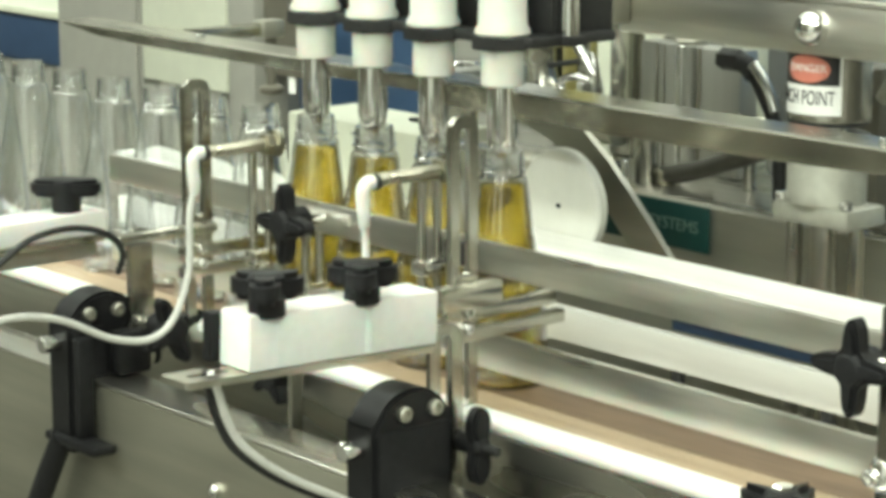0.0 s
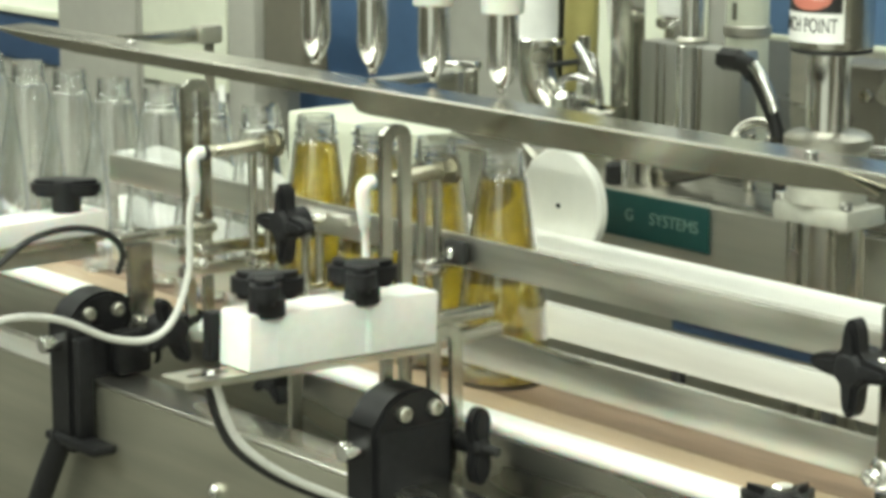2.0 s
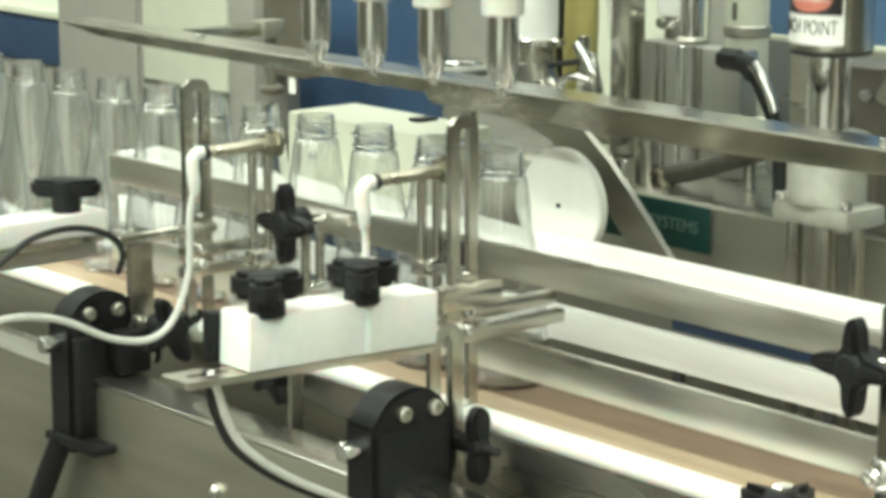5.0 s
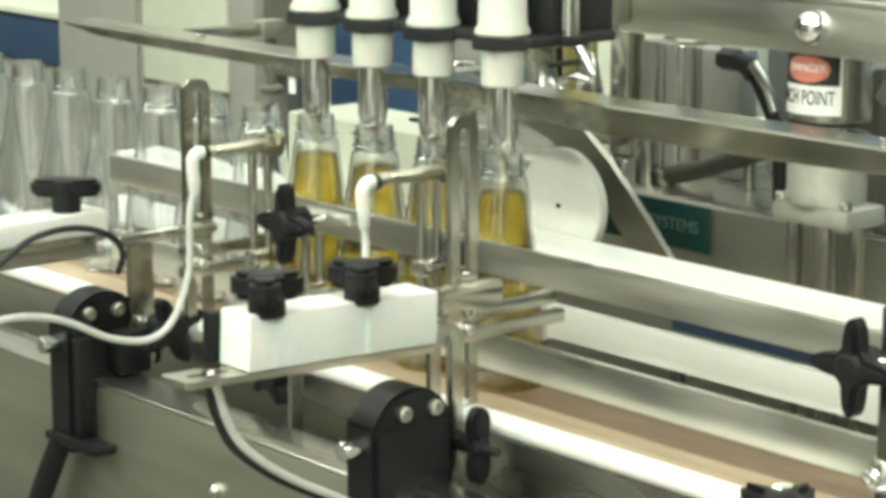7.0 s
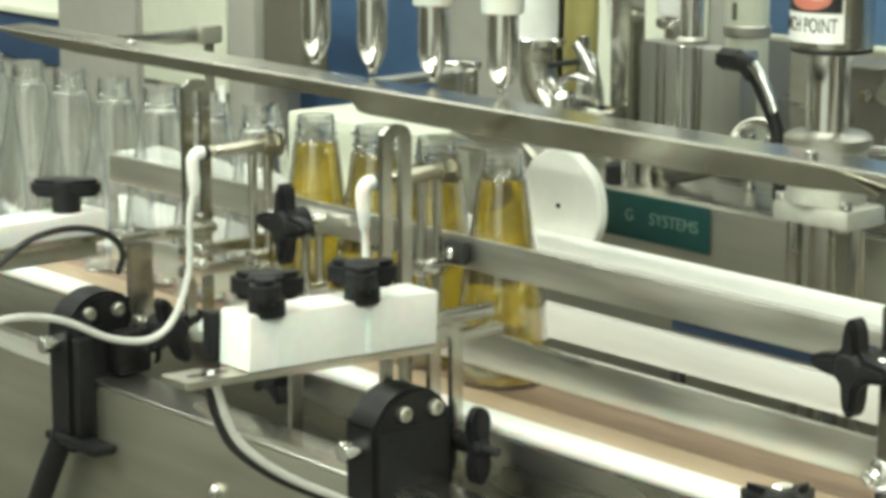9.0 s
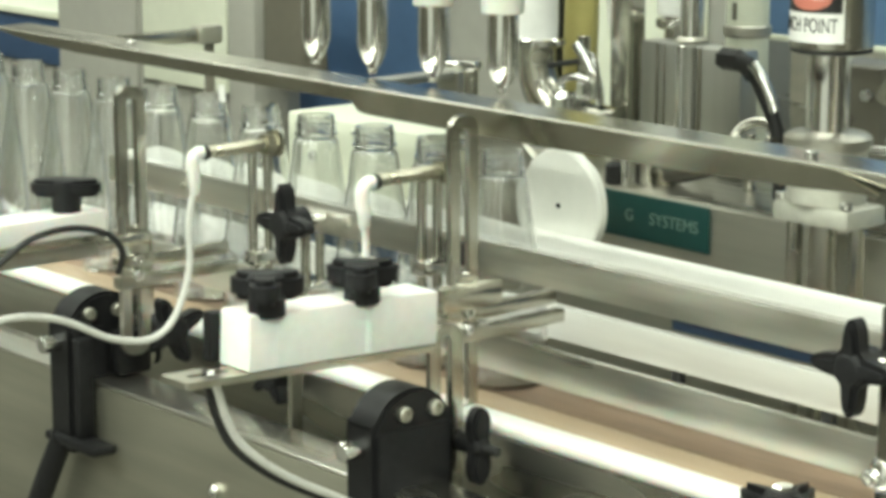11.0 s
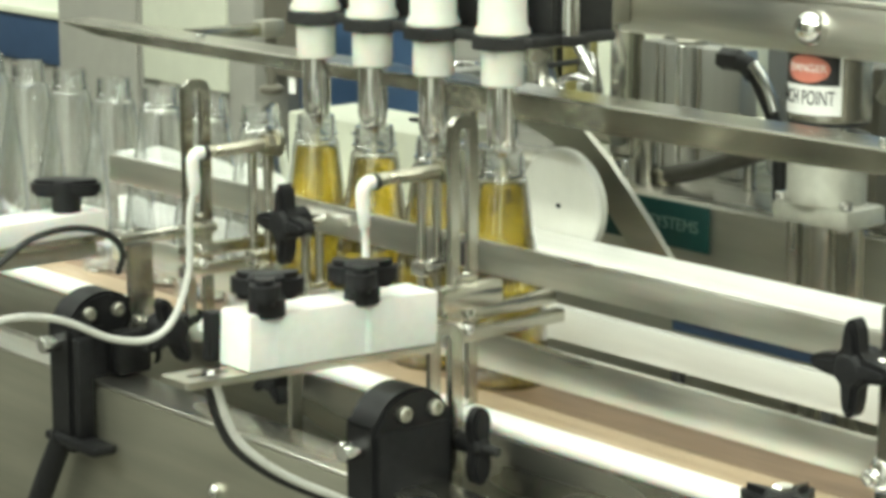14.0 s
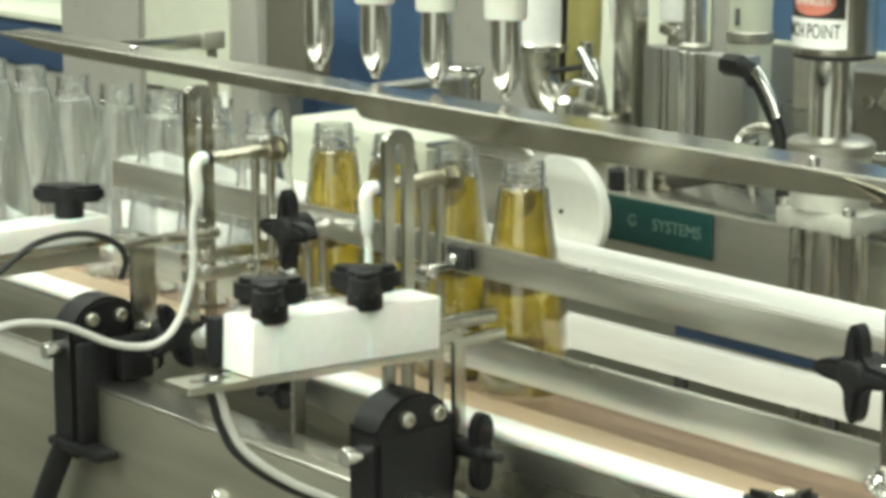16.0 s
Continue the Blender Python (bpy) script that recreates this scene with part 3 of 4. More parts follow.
single("hex_nut", turned([(0.0068, 0.9220), (0.0075, 0.9226), (0.0075, 0.9275), (0.0068, 0.9282)], at=(0.402, -0.105, 0), seg=6), CHROME, "bright steel nut on top of a black knob", "nut", at=(0.402, -0.105, 0.9220))
end_post = thing("rail_post", (0.462, -0.066, 0.60), "upright steel post carrying the guide rails", "post")
part("upright", box(0.456, 0.468, -0.074, -0.062, 0.60, 1.06, 0.002), STEEL_Z, end_post)
part("cross_fitting", rod((0.475, -0.030, 1.020), (0.475, -0.075, 1.020), 0.008), CHROME, end_post, "bright steel cross fitting")
part("clamp_collar", turned([(0.010, 0.932), (0.0115, 0.935), (0.0115, 0.950), (0.010, 0.953)], at=(0.462, -0.068, 0), seg=20), CHROME, end_post)
bolt("bolt", (0.459, -0.080, 0.942), "-Y", 0.006, end_post)

# ---- cables ----


def cable(points, r, mat, label):
    return single("cable", tube(points, r), mat, label, "cable", at=points[0])


cable([(-0.256, -0.1345, 1.050), (-0.257, -0.1400, 1.020), (-0.257, -0.142, 0.974), (-0.257, -0.158, 0.935), (-0.257, -0.183, 0.9186), (-0.257, -0.224, 0.9254), (-0.257, -0.280, 0.952), (-0.257, -0.335, 0.959), (-0.257, -0.40, 0.94)], 0.0033, CABLE_GREY, "light grey sensor cable drooping in a loop")
cable([(-0.020, -0.133, 1.048), (-0.021, -0.131, 1.038), (-0.021, -0.131, 1.020), (-0.02, -0.133, 0.99)], 0.0032, WHITE_PLASTIC, "short white sensor cable")
cable([(0.07, -0.350, 0.984), (0.07, -0.344, 0.970), (0.07, -0.337, 0.9476), (0.07, -0.322, 0.923), (0.07, -0.286, 0.894), (0.07, -0.2327, 0.8636), (0.07, -0.20, 0.845)], 0.0034, CABLE_GREY, "grey cable hanging from the slotted arm")
cable([(0.066, -0.3545, 0.984), (0.066, -0.349, 0.970), (0.066, -0.342, 0.9476), (0.066, -0.327, 0.9215), (0.066, -0.290, 0.8915), (0.066, -0.236, 0.861), (0.066, -0.203, 0.843)], 0.0034, RUBBER, "thick black cable hanging from the slotted arm")
cable([(-0.24, -0.39, 0.985), (-0.24, -0.3423, 1.0113), (-0.24, -0.3086, 1.0290), (-0.24, -0.2690, 1.0322), (-0.24, -0.2352, 1.0217), (-0.24, -0.2215, 1.0045), (-0.25, -0.2205, 0.985)], 0.0028, RUBBER, "black cable arching beside the entry gate")

# ---- filling head, which dips into the bottles ----
HEAD = thing("filling_head", (0, 0, 1.154), "filling head, four steel nozzles under white collars on black", "filling head")
NOZZLE_X = (-0.001, -0.0885, -0.171, -0.252)
for nx in NOZZLE_X:
    prof = [(0.0030, 1.0865), (0.0045, 1.088), (0.0045, 1.092), (0.0072, 1.0945), (0.0115, 1.103), (0.0132, 1.112), (0.0132, 1.160)]
    nozzle = part("nozzle", turned(prof, at=(nx, 0, 0), seg=32), NOZZLE, HEAD, "polished steel filling nozzle")
    part("collar", turned([(0.0165, 1.1535), (0.0178, 1.155), (0.0180, 1.184), (0.0185, 1.186)], at=(nx, 0, 0), seg=32), COLLAR, nozzle, "milky white plastic collar")
    hexa = turned([(0.0250, 1.1845), (0.0262, 1.186), (0.0262, 1.195), (0.0250, 1.1965)], at=(nx, 0, 0), seg=6)
    part("hex_ring", hexa, BLACK_PLATE, nozzle, "black hexagonal ring")
    part("upper_collar", turned([(0.0222, 1.196), (0.0234, 1.1975), (0.0234, 1.2005), (0.0205, 1.205), (0.0192, 1.26)], at=(nx, 0, 0), seg=32), COLLAR, nozzle, "milky white plastic collar")
part("black_plate", box(-0.29, 0.034, 0.0, 0.098, 1.1868, 1.1955, 0.002), BLACK_PLATE, HEAD, "black nylon nozzle plate")
part("black_back", box(-0.29, 0.0198, 0.098, 0.108, 1.1870, 1.36, 0.002), BLACK_PLATE, HEAD)
part("black_front", box(-0.29, 0.0260, 0.030, 0.036, 1.1956, 1.36, 0.001), BLACK_PLATE, HEAD)
part("black_end", box(0.0200, 0.0260, 0.0365, 0.098, 1.1956, 1.36, 0.001), BLACK_PLATE, HEAD)
part("guide_rod", rod((0.034, 0.043, 1.19), (0.034, 0.043, 1.40), 0.0080), CHROME, HEAD)
part("rod_foot", box(0.0345, 0.043, 0.033, 0.053, 1.1868, 1.1955, 0.001), BLACK_PLATE, HEAD)
part("beam_bracket", box(-0.044, -0.030, 0.108, 0.180, 1.190, 1.222, 0.002), STEEL_DULL, HEAD)
part("steel_beam", box(-0.045, 0.62, 0.180, 0.190, 1.1810, 1.2245, 0.003), RAIL, HEAD, "brushed steel lifting beam")
part("beam_flange", box(-0.045, 0.62, 0.176, 0.30, 1.2245, 1.2305, 0.002), STEEL_X, HEAD)
part("dome_bolt", turned([(0.0150, 0.0005), (0.0150, -0.004), (0.0125, -0.010), (0.0075, -0.0140), (0.0001, -0.0155)], at=(0.1785, 0.180, 1.2035), axis="Y", seg=28), CHROME, HEAD, "polished round-headed bolt")
sleeve = part("lift_sleeve", turned([(0.034, 1.122), (0.0355, 1.124), (0.0355, 1.34)], at=(0.160, 0.226, 0), seg=40), STEEL_Z, HEAD, "steel sleeve with a red and white warning label")
part("seal_ring", turned([(0.031, 1.1185), (0.0345, 1.1195), (0.0345, 1.1220)], at=(0.160, 0.226, 0), seg=40), RUBBER, sleeve)
facing = Matrix.Translation((0.160, 0.226, 1.153)) @ Matrix.Rotation(radians(6), 4, "Z") @ AXES["-Y"]
STREAMS = []
for nx in NOZZLE_X:
    for dx, dy in ((-0.002, 0.002), (0.0025, -0.0015)):
        STREAMS.append(part("juice_stream", turned([(0.0010, 1.093), (0.0020, 1.105), (0.0018, 1.14), (0.0022, 1.19)], at=(nx + dx, dy, 0), seg=8), STREAM, HEAD, "thin falling thread of juice"))


def curved_patch(w, z0, z1, r, oval=False):
    own = bmesh.new()
    n = 24
    rows = []
    for i in range(n + 1):
        s = -1 + 2 * i / n
        k = math.sqrt(max(0, 1 - s * s)) if oval else 1
        mid = (z0 + z1) / 2
        a = s * w / 2 / r
        rows.append([own.verts.new((r * math.sin(a), mid + k * (z - mid), r * math.cos(a))) for z in (z0, z1)])
    for a, b in zip(rows, rows[1:]):
        own.faces.new((a[0], b[0], b[1], a[1]))
    bmesh.ops.transform(own, matrix=facing, verts=own.verts)
    return own


part("label_paper", curved_patch(0.062, -0.024, 0.032, 0.0357), LABEL_WHITE, sleeve, "white warning label")
part("label_field", curved_patch(0.058, 0.001, 0.030, 0.0360), LABEL_BLACK, sleeve)
part("label_oval", curved_patch(0.043, 0.003, 0.026, 0.0364, True), RED, sleeve, "red warning oval")
lettering("warning_word", "DANGER", 0.0092, facing @ Matrix.Translation((0, 0.015, 0)), LABEL_WHITE, sleeve, 0.0002, 0.0367)
lettering("warning_word", "PINCH POINT", 0.0100, facing @ Matrix.Rotation(radians(-9), 4, "Y") @ Matrix.Translation((0, -0.010, 0)) @ Matrix.Diagonal((1, 1.7, 1, 1)), LABEL_BLACK, sleeve, 0.0002, 0.0360)

# ---- drip tray, which slides under the nozzles ----
TRAY = thing("drip_tray", (0, -0.05, 1.146), "long stainless steel drip trough on crosswise arms", "drip tray")


def trough():
    """A shallow folded pan: a flat top, a thin rear lip and a narrow front face that tapers towards one end."""
    own = bmesh.new()
    cross = [(-0.0480, 1.1310), (-0.0520, 1.1425), (-0.0505, 1.1442), (-0.0110, 1.1446), (-0.0095, 1.1430), (-0.0095, 1.1330), (-0.0110, 1.1330), (-0.0110, 1.1428), (-0.0495, 1.1424), (-0.0465, 1.1312)]
    xs = [(-0.735, 0.10), (-0.60, 0.45), (-0.45, 0.75), (-0.30, 0.95), (-0.13, 1.0), (0.30, 1.0), (0.4405, 1.0)]
    rings = []
    for x, k in xs:
        rings.append([own.verts.new((x, y, 1.1420 - (1.1420 - z) * k if z < 1.1420 and y < -0.03 else z)) for y, z in cross])
    for lo, hi in zip(rings, rings[1:]):
        for i in range(len(cross)):
            own.faces.new((lo[i], lo[(i + 1) % len(cross)], hi[(i + 1) % len(cross)], hi[i]))
    own.faces.new(list(reversed(rings[0])))
    own.faces.new(rings[-1])
    return own


def apron():
    """The deeper polished sheet under the front edge, leaning back, with its free corner cut to a point and bent out."""
    own = bmesh.new()
    rows = [(-0.730, 0.0, 0.0015), (-0.670, 0.0, 0.0090), (-0.58, 0.0, 0.0125), (-0.30, 0.0, 0.0130), (-0.140, 0.0, 0.0130), (-0.134, 0.0, 0.0215), (-0.120, 0.0, 0.0230), (0.10, 0.0, 0.0235), (0.25, 0.0, 0.0225), (0.365, 0.0, 0.0190), (0.400, 0.0010, 0.0165), (0.433, 0.0020, 0.0155)]
    rings = []
    for x, out, deep in rows:
        top, low = (-0.0530, 1.1428 if x < 0.39 else 1.1428 - (x - 0.39) * 0.26), (-0.0530 + deep * 0.30 - out, 1.1430 - deep)
        rings.append([own.verts.new((x, y, z)) for y, z in (top, low, (low[0] + 0.0014, low[1] + 0.0004), (top[0] + 0.0012, top[1]))])
    for lo, hi in zip(rings, rings[1:]):
        for i in range(4):
            own.faces.new((lo[i], lo[(i + 1) % 4], hi[(i + 1) % 4], hi[i]))
    own.faces.new(list(reversed(rings[0])))
    own.faces.new(rings[-1])
    return own


part("trough", trough(), STEEL_X, TRAY, smooth=False)
part("apron", apron(), APRON, TRAY, "polished steel apron with a cut corner, darkened for shade", smooth=False)
part("arm", box(-0.60, -0.588, 0.010, 0.13, 1.128, 1.142, 0.002), STEEL_Y, TRAY)


def bent_bar(points, width, y0, y1):
    """A flat bar that follows a bent line in the upright plane along the conveyor."""
    line = [Vector((x, 0, z)) for x, z in points]
    own = bmesh.new()
    rings = []
    for i, p in enumerate(line):
        way = (line[min(i + 1, len(line) - 1)] - line[max(i - 1, 0)]).normalized()
        side = Vector((-way.z, 0, way.x)) * width / 2
        rings.append([own.verts.new((q.x, y, q.z)) for q, y in ((p + side, y0), (p - side, y0), (p - side, y1), (p + side, y1))])
    for lo, hi in zip(rings, rings[1:]):
        for k in range(4):
            own.faces.new((lo[k], lo[(k + 1) % 4], hi[(k + 1) % 4], hi[k]))
    own.faces.new(list(reversed(rings[0])))
    own.faces.new(rings[-1])
    return own


part("swing_arm", bent_bar([(-0.215, 1.098), (-0.180, 1.092), (-0.150, 1.083), (-0.121, 1.066), (-0.090, 1.0430), (-0.060, 1.0150), (-0.032, 0.987), (-0.010, 0.963)], 0.035, 0.122, 0.129), STEEL_DULL, TRAY, "bent flat steel arm")
part("arm_hanger", box(-0.225, -0.195, 0.121, 0.130, 1.085, 1.135, 0.002), STEEL_DULL, TRAY)
part("arm_tie", box(-0.222, -0.198, -0.010, 0.1205, 1.1275, 1.1345, 0.001), STEEL_DULL, TRAY)
part("hanger_rod", rod((-0.594, 0.122, 1.130), (-0.594, 0.122, 1.070), 0.0055), UMBER, TRAY)
part("hanger_foot", turned([(0.012, 1.064), (0.014, 1.067), (0.014, 1.071), (0.007, 1.074)], at=(-0.594, 0.122, 0), seg=20), UMBER, TRAY)
part("arm_block", box(-0.604, -0.584, 0.105, 0.133, 1.1255, 1.1445, 0.002), STEEL_DULL, TRAY)
part("tab", box(-0.348, -0.338, -0.0415, -0.0400, 1.106, 1.122, 0.0005), LABEL_WHITE, TRAY, "small white tab")
for sx in (-0.50, 0.36):
    bolt("screw", (sx, -0.036, 1.1450), "+Z", 0.0045, TRAY)

# ---- behind the bottles ----
wheel = thing("idler_disc", (-0.033, 0.1, 0.985), "large milky white plastic disc behind the guide", "disc")
part("disc", turned([(0.0485, -0.006), (0.0505, -0.004), (0.0505, 0.004), (0.0485, 0.006)], at=(-0.036, 0.106, 1.0345), axis="Y", seg=64), DISC_WHITE, wheel)
part("pivot", turned([(0.0022, -0.0075), (0.0022, 0.0)], at=(-0.036, 0.106, 1.0345), axis="Y", seg=12), BLACK_PLASTIC, wheel)

housing = thing("drive_housing", (-0.36, 0.14, 0.98), "beige folded sheet metal housing behind the bottles", "housing")
part("shell", box(-0.445, -0.234, 0.112, 0.20, 0.965, 1.071, 0.003), PALE_PANEL, housing)
part("clip", box(-0.312, -0.296, 0.160, 0.185, 1.0712, 1.0745, 0.001), BLACK_PLATE, housing, "thin black clip")
bolt("screw", (-0.402, 0.1115, 1.030), "-Y", 0.006, housing)
bolt("screw", (-0.335, 0.1115, 1.062), "-Y", 0.003, housing)
carrier = thing("carrier_block", (-0.16, 0.14, 0.98), "grey steel block with a flat bar behind the bottles", "bracket")
part("flat_bar", box(-0.230, -0.120, 0.108, 0.135, 1.0645, 1.0705, 0.0015), STEEL_X, carrier)
part("block", box(-0.185, -0.095, 0.125, 0.165, 0.985, 1.064, 0.003), STEEL_DULL, carrier)

# ---- filler chassis with its sign and deck ----
chassis = thing("filler_chassis", (0.4, 0.5, 0), "stainless steel filling machine cabinet behind the conveyor", "machine")
part("front_panel", box(-0.42, 1.6, 0.25, 0.262, 0.10, 1.0205, 0.003), STEEL_DULL, chassis)
part("deck", box(-0.42, 1.6, 0.263, 0.95, 1.004, 1.0205, 0.003), STEEL_X, chassis, "brushed steel deck")
part("cabinet_body", box(-0.41, 1.59, 0.264, 0.94, 0.10, 1.003, 0.003), STEEL_DULL, chassis)
for fx in (-0.38, 1.55):
    for fy in (0.30, 0.90):
        part("foot", turned([(0.03, 0.0), (0.03, 0.012), (0.012, 0.02), (0.012, 0.10)], at=(fx, fy, 0), seg=20), CHROME, chassis)

sign = thing("name_plate", (-0.06, 0.248, 0.975), "teal enamel name plate with pale capitals on the machine", "sign")
part("plate", box(-0.165, 0.008, 0.2465, 0.2495, 0.9765, 1.0195, 0.001), TEAL, sign)
lettering("word", "SYSTEMS", 0.0160, Matrix.Translation((-0.035, 0.2462, 0.9985)) @ AXES["-Y"], LETTER, sign)
lettering("word", "G", 0.0160, Matrix.Translation((-0.0920, 0.2462, 0.9985)) @ AXES["-Y"], LETTER, sign)
part("print_bar", box(-0.158, -0.128, 0.2458, 0.2465, 0.997, 1.003), LETTER, sign)

# ---- lifting gear on the deck ----
lift = thing("lift_column", (0.160, 0.226, 1.036), "polished lifting column on a round flange and steel bracket", "column")
part("rod", rod((0.158, 0.226, 1.05), (0.158, 0.226, 1.36), 0.0185, seg=32), CHROME, lift)
part("flange", turned([(0.034, 1.096), (0.0375, 1.098), (0.0375, 1.107), (0.034, 1.110), (0.020, 1.112)], at=(0.160, 0.226, 0), seg=40), STEEL_DULL, lift)
part("pedestal", turned([(0.034, 1.052), (0.034, 1.099)], at=(0.160, 0.226, 0), seg=40), BRIGHTENED_STEEL, lift)
part("bracket", box(0.124, 0.206, 0.198, 0.2495, 1.034, 1.0515, 0.003), BRIGHTENED_STEEL, lift, "brushed steel bracket plate")
for bx in (0.130, 0.200):
    bolt("bolt", (bx, 0.203, 1.0535), "+Z", 0.0055, lift)
for bx, r in ((0.128, 0.007), (0.160, 0.012), (0.196, 0.007)):
    part("stay", rod((bx, 0.225, 0.85), (bx, 0.225, 1.037), r), STEEL_Z, lift)

cyl = thing("lift_cylinder", (-0.12, 0.40, 1.0205), "brushed aluminium pneumatic cylinder with a polished rod", "cylinder")
part("barrel", box(-0.197, -0.064, 0.366, 0.392, 1.021, 1.146, 0.003), CYLINDER, cyl)
# Flat umber strips on the barrel draw the shade of its grooves.
for cx, w in ((-0.1735, 0.0014), (-0.1635, 0.0008), (-0.1165, 0.0024)):
    part("groove_shade_strip", box(cx - w, cx + w, 0.3648, 0.3662, 1.022, 1.144, 0.0003), UMBER, cyl, "flat dark strip for a groove's shade")
part("tie_tube", rod((-0.1385, 0.3640, 1.0215), (-0.1385, 0.3640, 1.1455), 0.0062, seg=24), CHROME, cyl, "bright steel tie tube")
part("tie_tube", rod((-0.1275, 0.3640, 1.0215), (-0.1275, 0.3640, 1.1455), 0.0058, seg=24), CYLINDER, cyl)
part("piston_rod", rod((-0.1400, 0.379, 1.146), (-0.1400, 0.379, 1.45), 0.0118, seg=32), CHROME, cyl)
part("gland", turned([(0.0165, 1.1462), (0.0170, 1.147), (0.0170, 1.150), (0.0130, 1.153)], at=(-0.1400, 0.379, 0), seg=28), STEEL_DULL, cyl)

fitting = thing("pipe_fitting", (-0.19, 0.43, 1.0205), "bright steel pipe fitting with a white cap and clamp screws", "pipe fitting")
part("riser", rod((-0.205, 0.430, 1.0206), (-0.205, 0.430, 1.165), 0.0150, seg=24), STEEL_Z, fitting)
part("cap", turned([(0.0210, 1.165), (0.0225, 1.167), (0.0225, 1.30), (0.020, 1.302)], at=(-0.205, 0.430, 0), seg=28), LABEL_WHITE, fitting, "white plastic cap")
part("clamp_band", turned([(0.0225, 1.152), (0.0240, 1.154), (0.0240, 1.160), (0.0225, 1.162)], at=(-0.205, 0.430, 0), seg=28), STEEL_Y, fitting)
part("clamp_screw", rod((-0.192, 0.402, 1.156), (-0.168, 0.406, 1.168), 0.0034), CHROME, fitting)
part("side_tube", tube([(-0.190, 0.425, 1.135), (-0.178, 0.425, 1.150), (-0.172, 0.425, 1.172), (-0.174, 0.425, 1.22)], 0.0050), LABEL_WHITE, fitting)
sight = thing("sight_pipe", (-0.115, 0.44, 1.0205), "pale beige upright pipe with a dark window strip", "pipe")
part("pipe", rod((-0.122, 0.440, 1.0206), (-0.122, 0.440, 1.42), 0.0215, seg=24), PALE_PANEL, sight)
part("collar", turned([(0.0225, 1.150), (0.0240, 1.152), (0.0240, 1.160), (0.0225, 1.162)], at=(-0.122, 0.440, 0), seg=24), STEEL_DULL, sight)
part("window_strip", box(-0.1215, -0.1175, 0.4160, 0.4195, 1.168, 1.185, 0.0005), UMBER, sight)

post = thing("frame_post", (-0.25, 0.40, 1.0205), "upright square steel frame post on the deck", "post")
part("upright", box(-0.262, -0.234, 0.388, 0.412, 1.0205, 1.75, 0.003), STEEL_Z, post)

hose = thing("bent_pipe", (-0.30, 0.38, 1.03), "polished steel pipe elbow with clamp fittings", "pipe")
part("pipe", tube([(-0.362, 0.38, 1.124), (-0.3615, 0.38, 1.104), (-0.356, 0.38, 1.083), (-0.341, 0.38, 1.065), (-0.318, 0.38, 1.055), (-0.285, 0.38, 1.052), (-0.236, 0.38, 1.052)], 0.0205, seg=28), STEEL_Y, hose)
part("ferrule", turned([(0.0265, 1.124), (0.0285, 1.1255), (0.0285, 1.1315), (0.0265, 1.133)], at=(-0.358, 0.38, 0), seg=32), CHROME, hose)
part("stub", turned([(0.0220, 1.133), (0.0225, 1.150), (0.0225, 1.26)], at=(-0.362, 0.38, 0), seg=32), LABEL_WHITE, hose, "white plastic pipe")
part("wing_nut", tube([(-0.288, 0.37, 1.128), (-0.276, 0.37, 1.118), (-0.262, 0.37, 1.098), (-0.257, 0.37, 1.072)], 0.0048), CHROME, hose)
part("wing_nut", tube([(-0.262, 0.36, 1.126), (-0.254, 0.36, 1.108), (-0.255, 0.36, 1.080)], 0.0045), CHROME, hose)
part("valve_body", turned([(0.010, 1.062), (0.018, 1.066), (0.018, 1.078), (0.010, 1.084)], at=(-0.300, 0.365, 0), seg=20), CHROME, hose)
part("clamp_ring", tube([(-0.291 + 0.026 * math.cos(a * 0.6), 0.372, 1.087 + 0.011 * math.sin(a * 0.6)) for a in range(11)], 0.0045), CHROME, hose, "bright round clamp ring")
part("sight_tube", rod((-0.322, 0.41, 1.07), (-0.322, 0.41, 1.135), 0.007), STEEL_Z, hose)
part("wing_screw", rod((-0.277, 0.355, 1.135), (-0.252, 0.355, 1.104), 0.0055), CHROME, hose)
part("end_nut", turned([(0.007, 1.082), (0.009, 1.084), (0.009, 1.096), (0.007, 1.098)], at=(-0.264, 0.355, 0), seg=6), CHROME, hose)
part("locking_pin", rod((-0.333, 0.37, 1.106), (-0.287, 0.37, 1.115), 0.0030), RUBBER, hose)
part("feed_hose", tube([(-0.360, 0.44, 1.02), (-0.358, 0.44, 1.10), (-0.356, 0.44, 1.18), (-0.355, 0.44, 1.45)], 0.0185, seg=16), YELLOW, hose, "ochre plastic feed hose")
part("white_hose", tube([(-0.296, 0.45, 1.08), (-0.301, 0.45, 1.13), (-0.312, 0.45, 1.18), (-0.320, 0.45, 1.45)], 0.0130, seg=16), LABEL_WHITE, hose, "white plastic hose")
part("dark_tube", rod((-0.393, 0.44, 1.02), (-0.393, 0.44, 1.45), 0.0085), RUBBER, hose)

feed = thing("feed_pipe", (-0.393, 0.30, 1.0205), "upright polished steel feed pipe with a flange on the deck", "pipe")
part("pipe", rod((-0.393, 0.30, 1.0206), (-0.393, 0.30, 1.108), 0.0190, seg=28), STEEL_Z, feed)
part("flange", turned([(0.0225, 1.1024), (0.0238, 1.1044), (0.0238, 1.1104), (0.0225, 1.1124)], at=(-0.393, 0.30, 0), seg=28), CHROME, feed)

air = thing("air_hose", (-0.03, 0.31, 1.02), "black rubber air hose with chrome fittings on the deck", "hose")
part("hose", tube([(-0.0270, 0.310, 1.1470), (-0.0090, 0.310, 1.1440), (0.0040, 0.310, 1.1330), (0.0180, 0.310, 1.1130), (0.0290, 0.310, 1.0930), (0.0350, 0.310, 1.0700), (0.0370, 0.310, 1.0215)], 0.0066, seg=14), RUBBER, air)
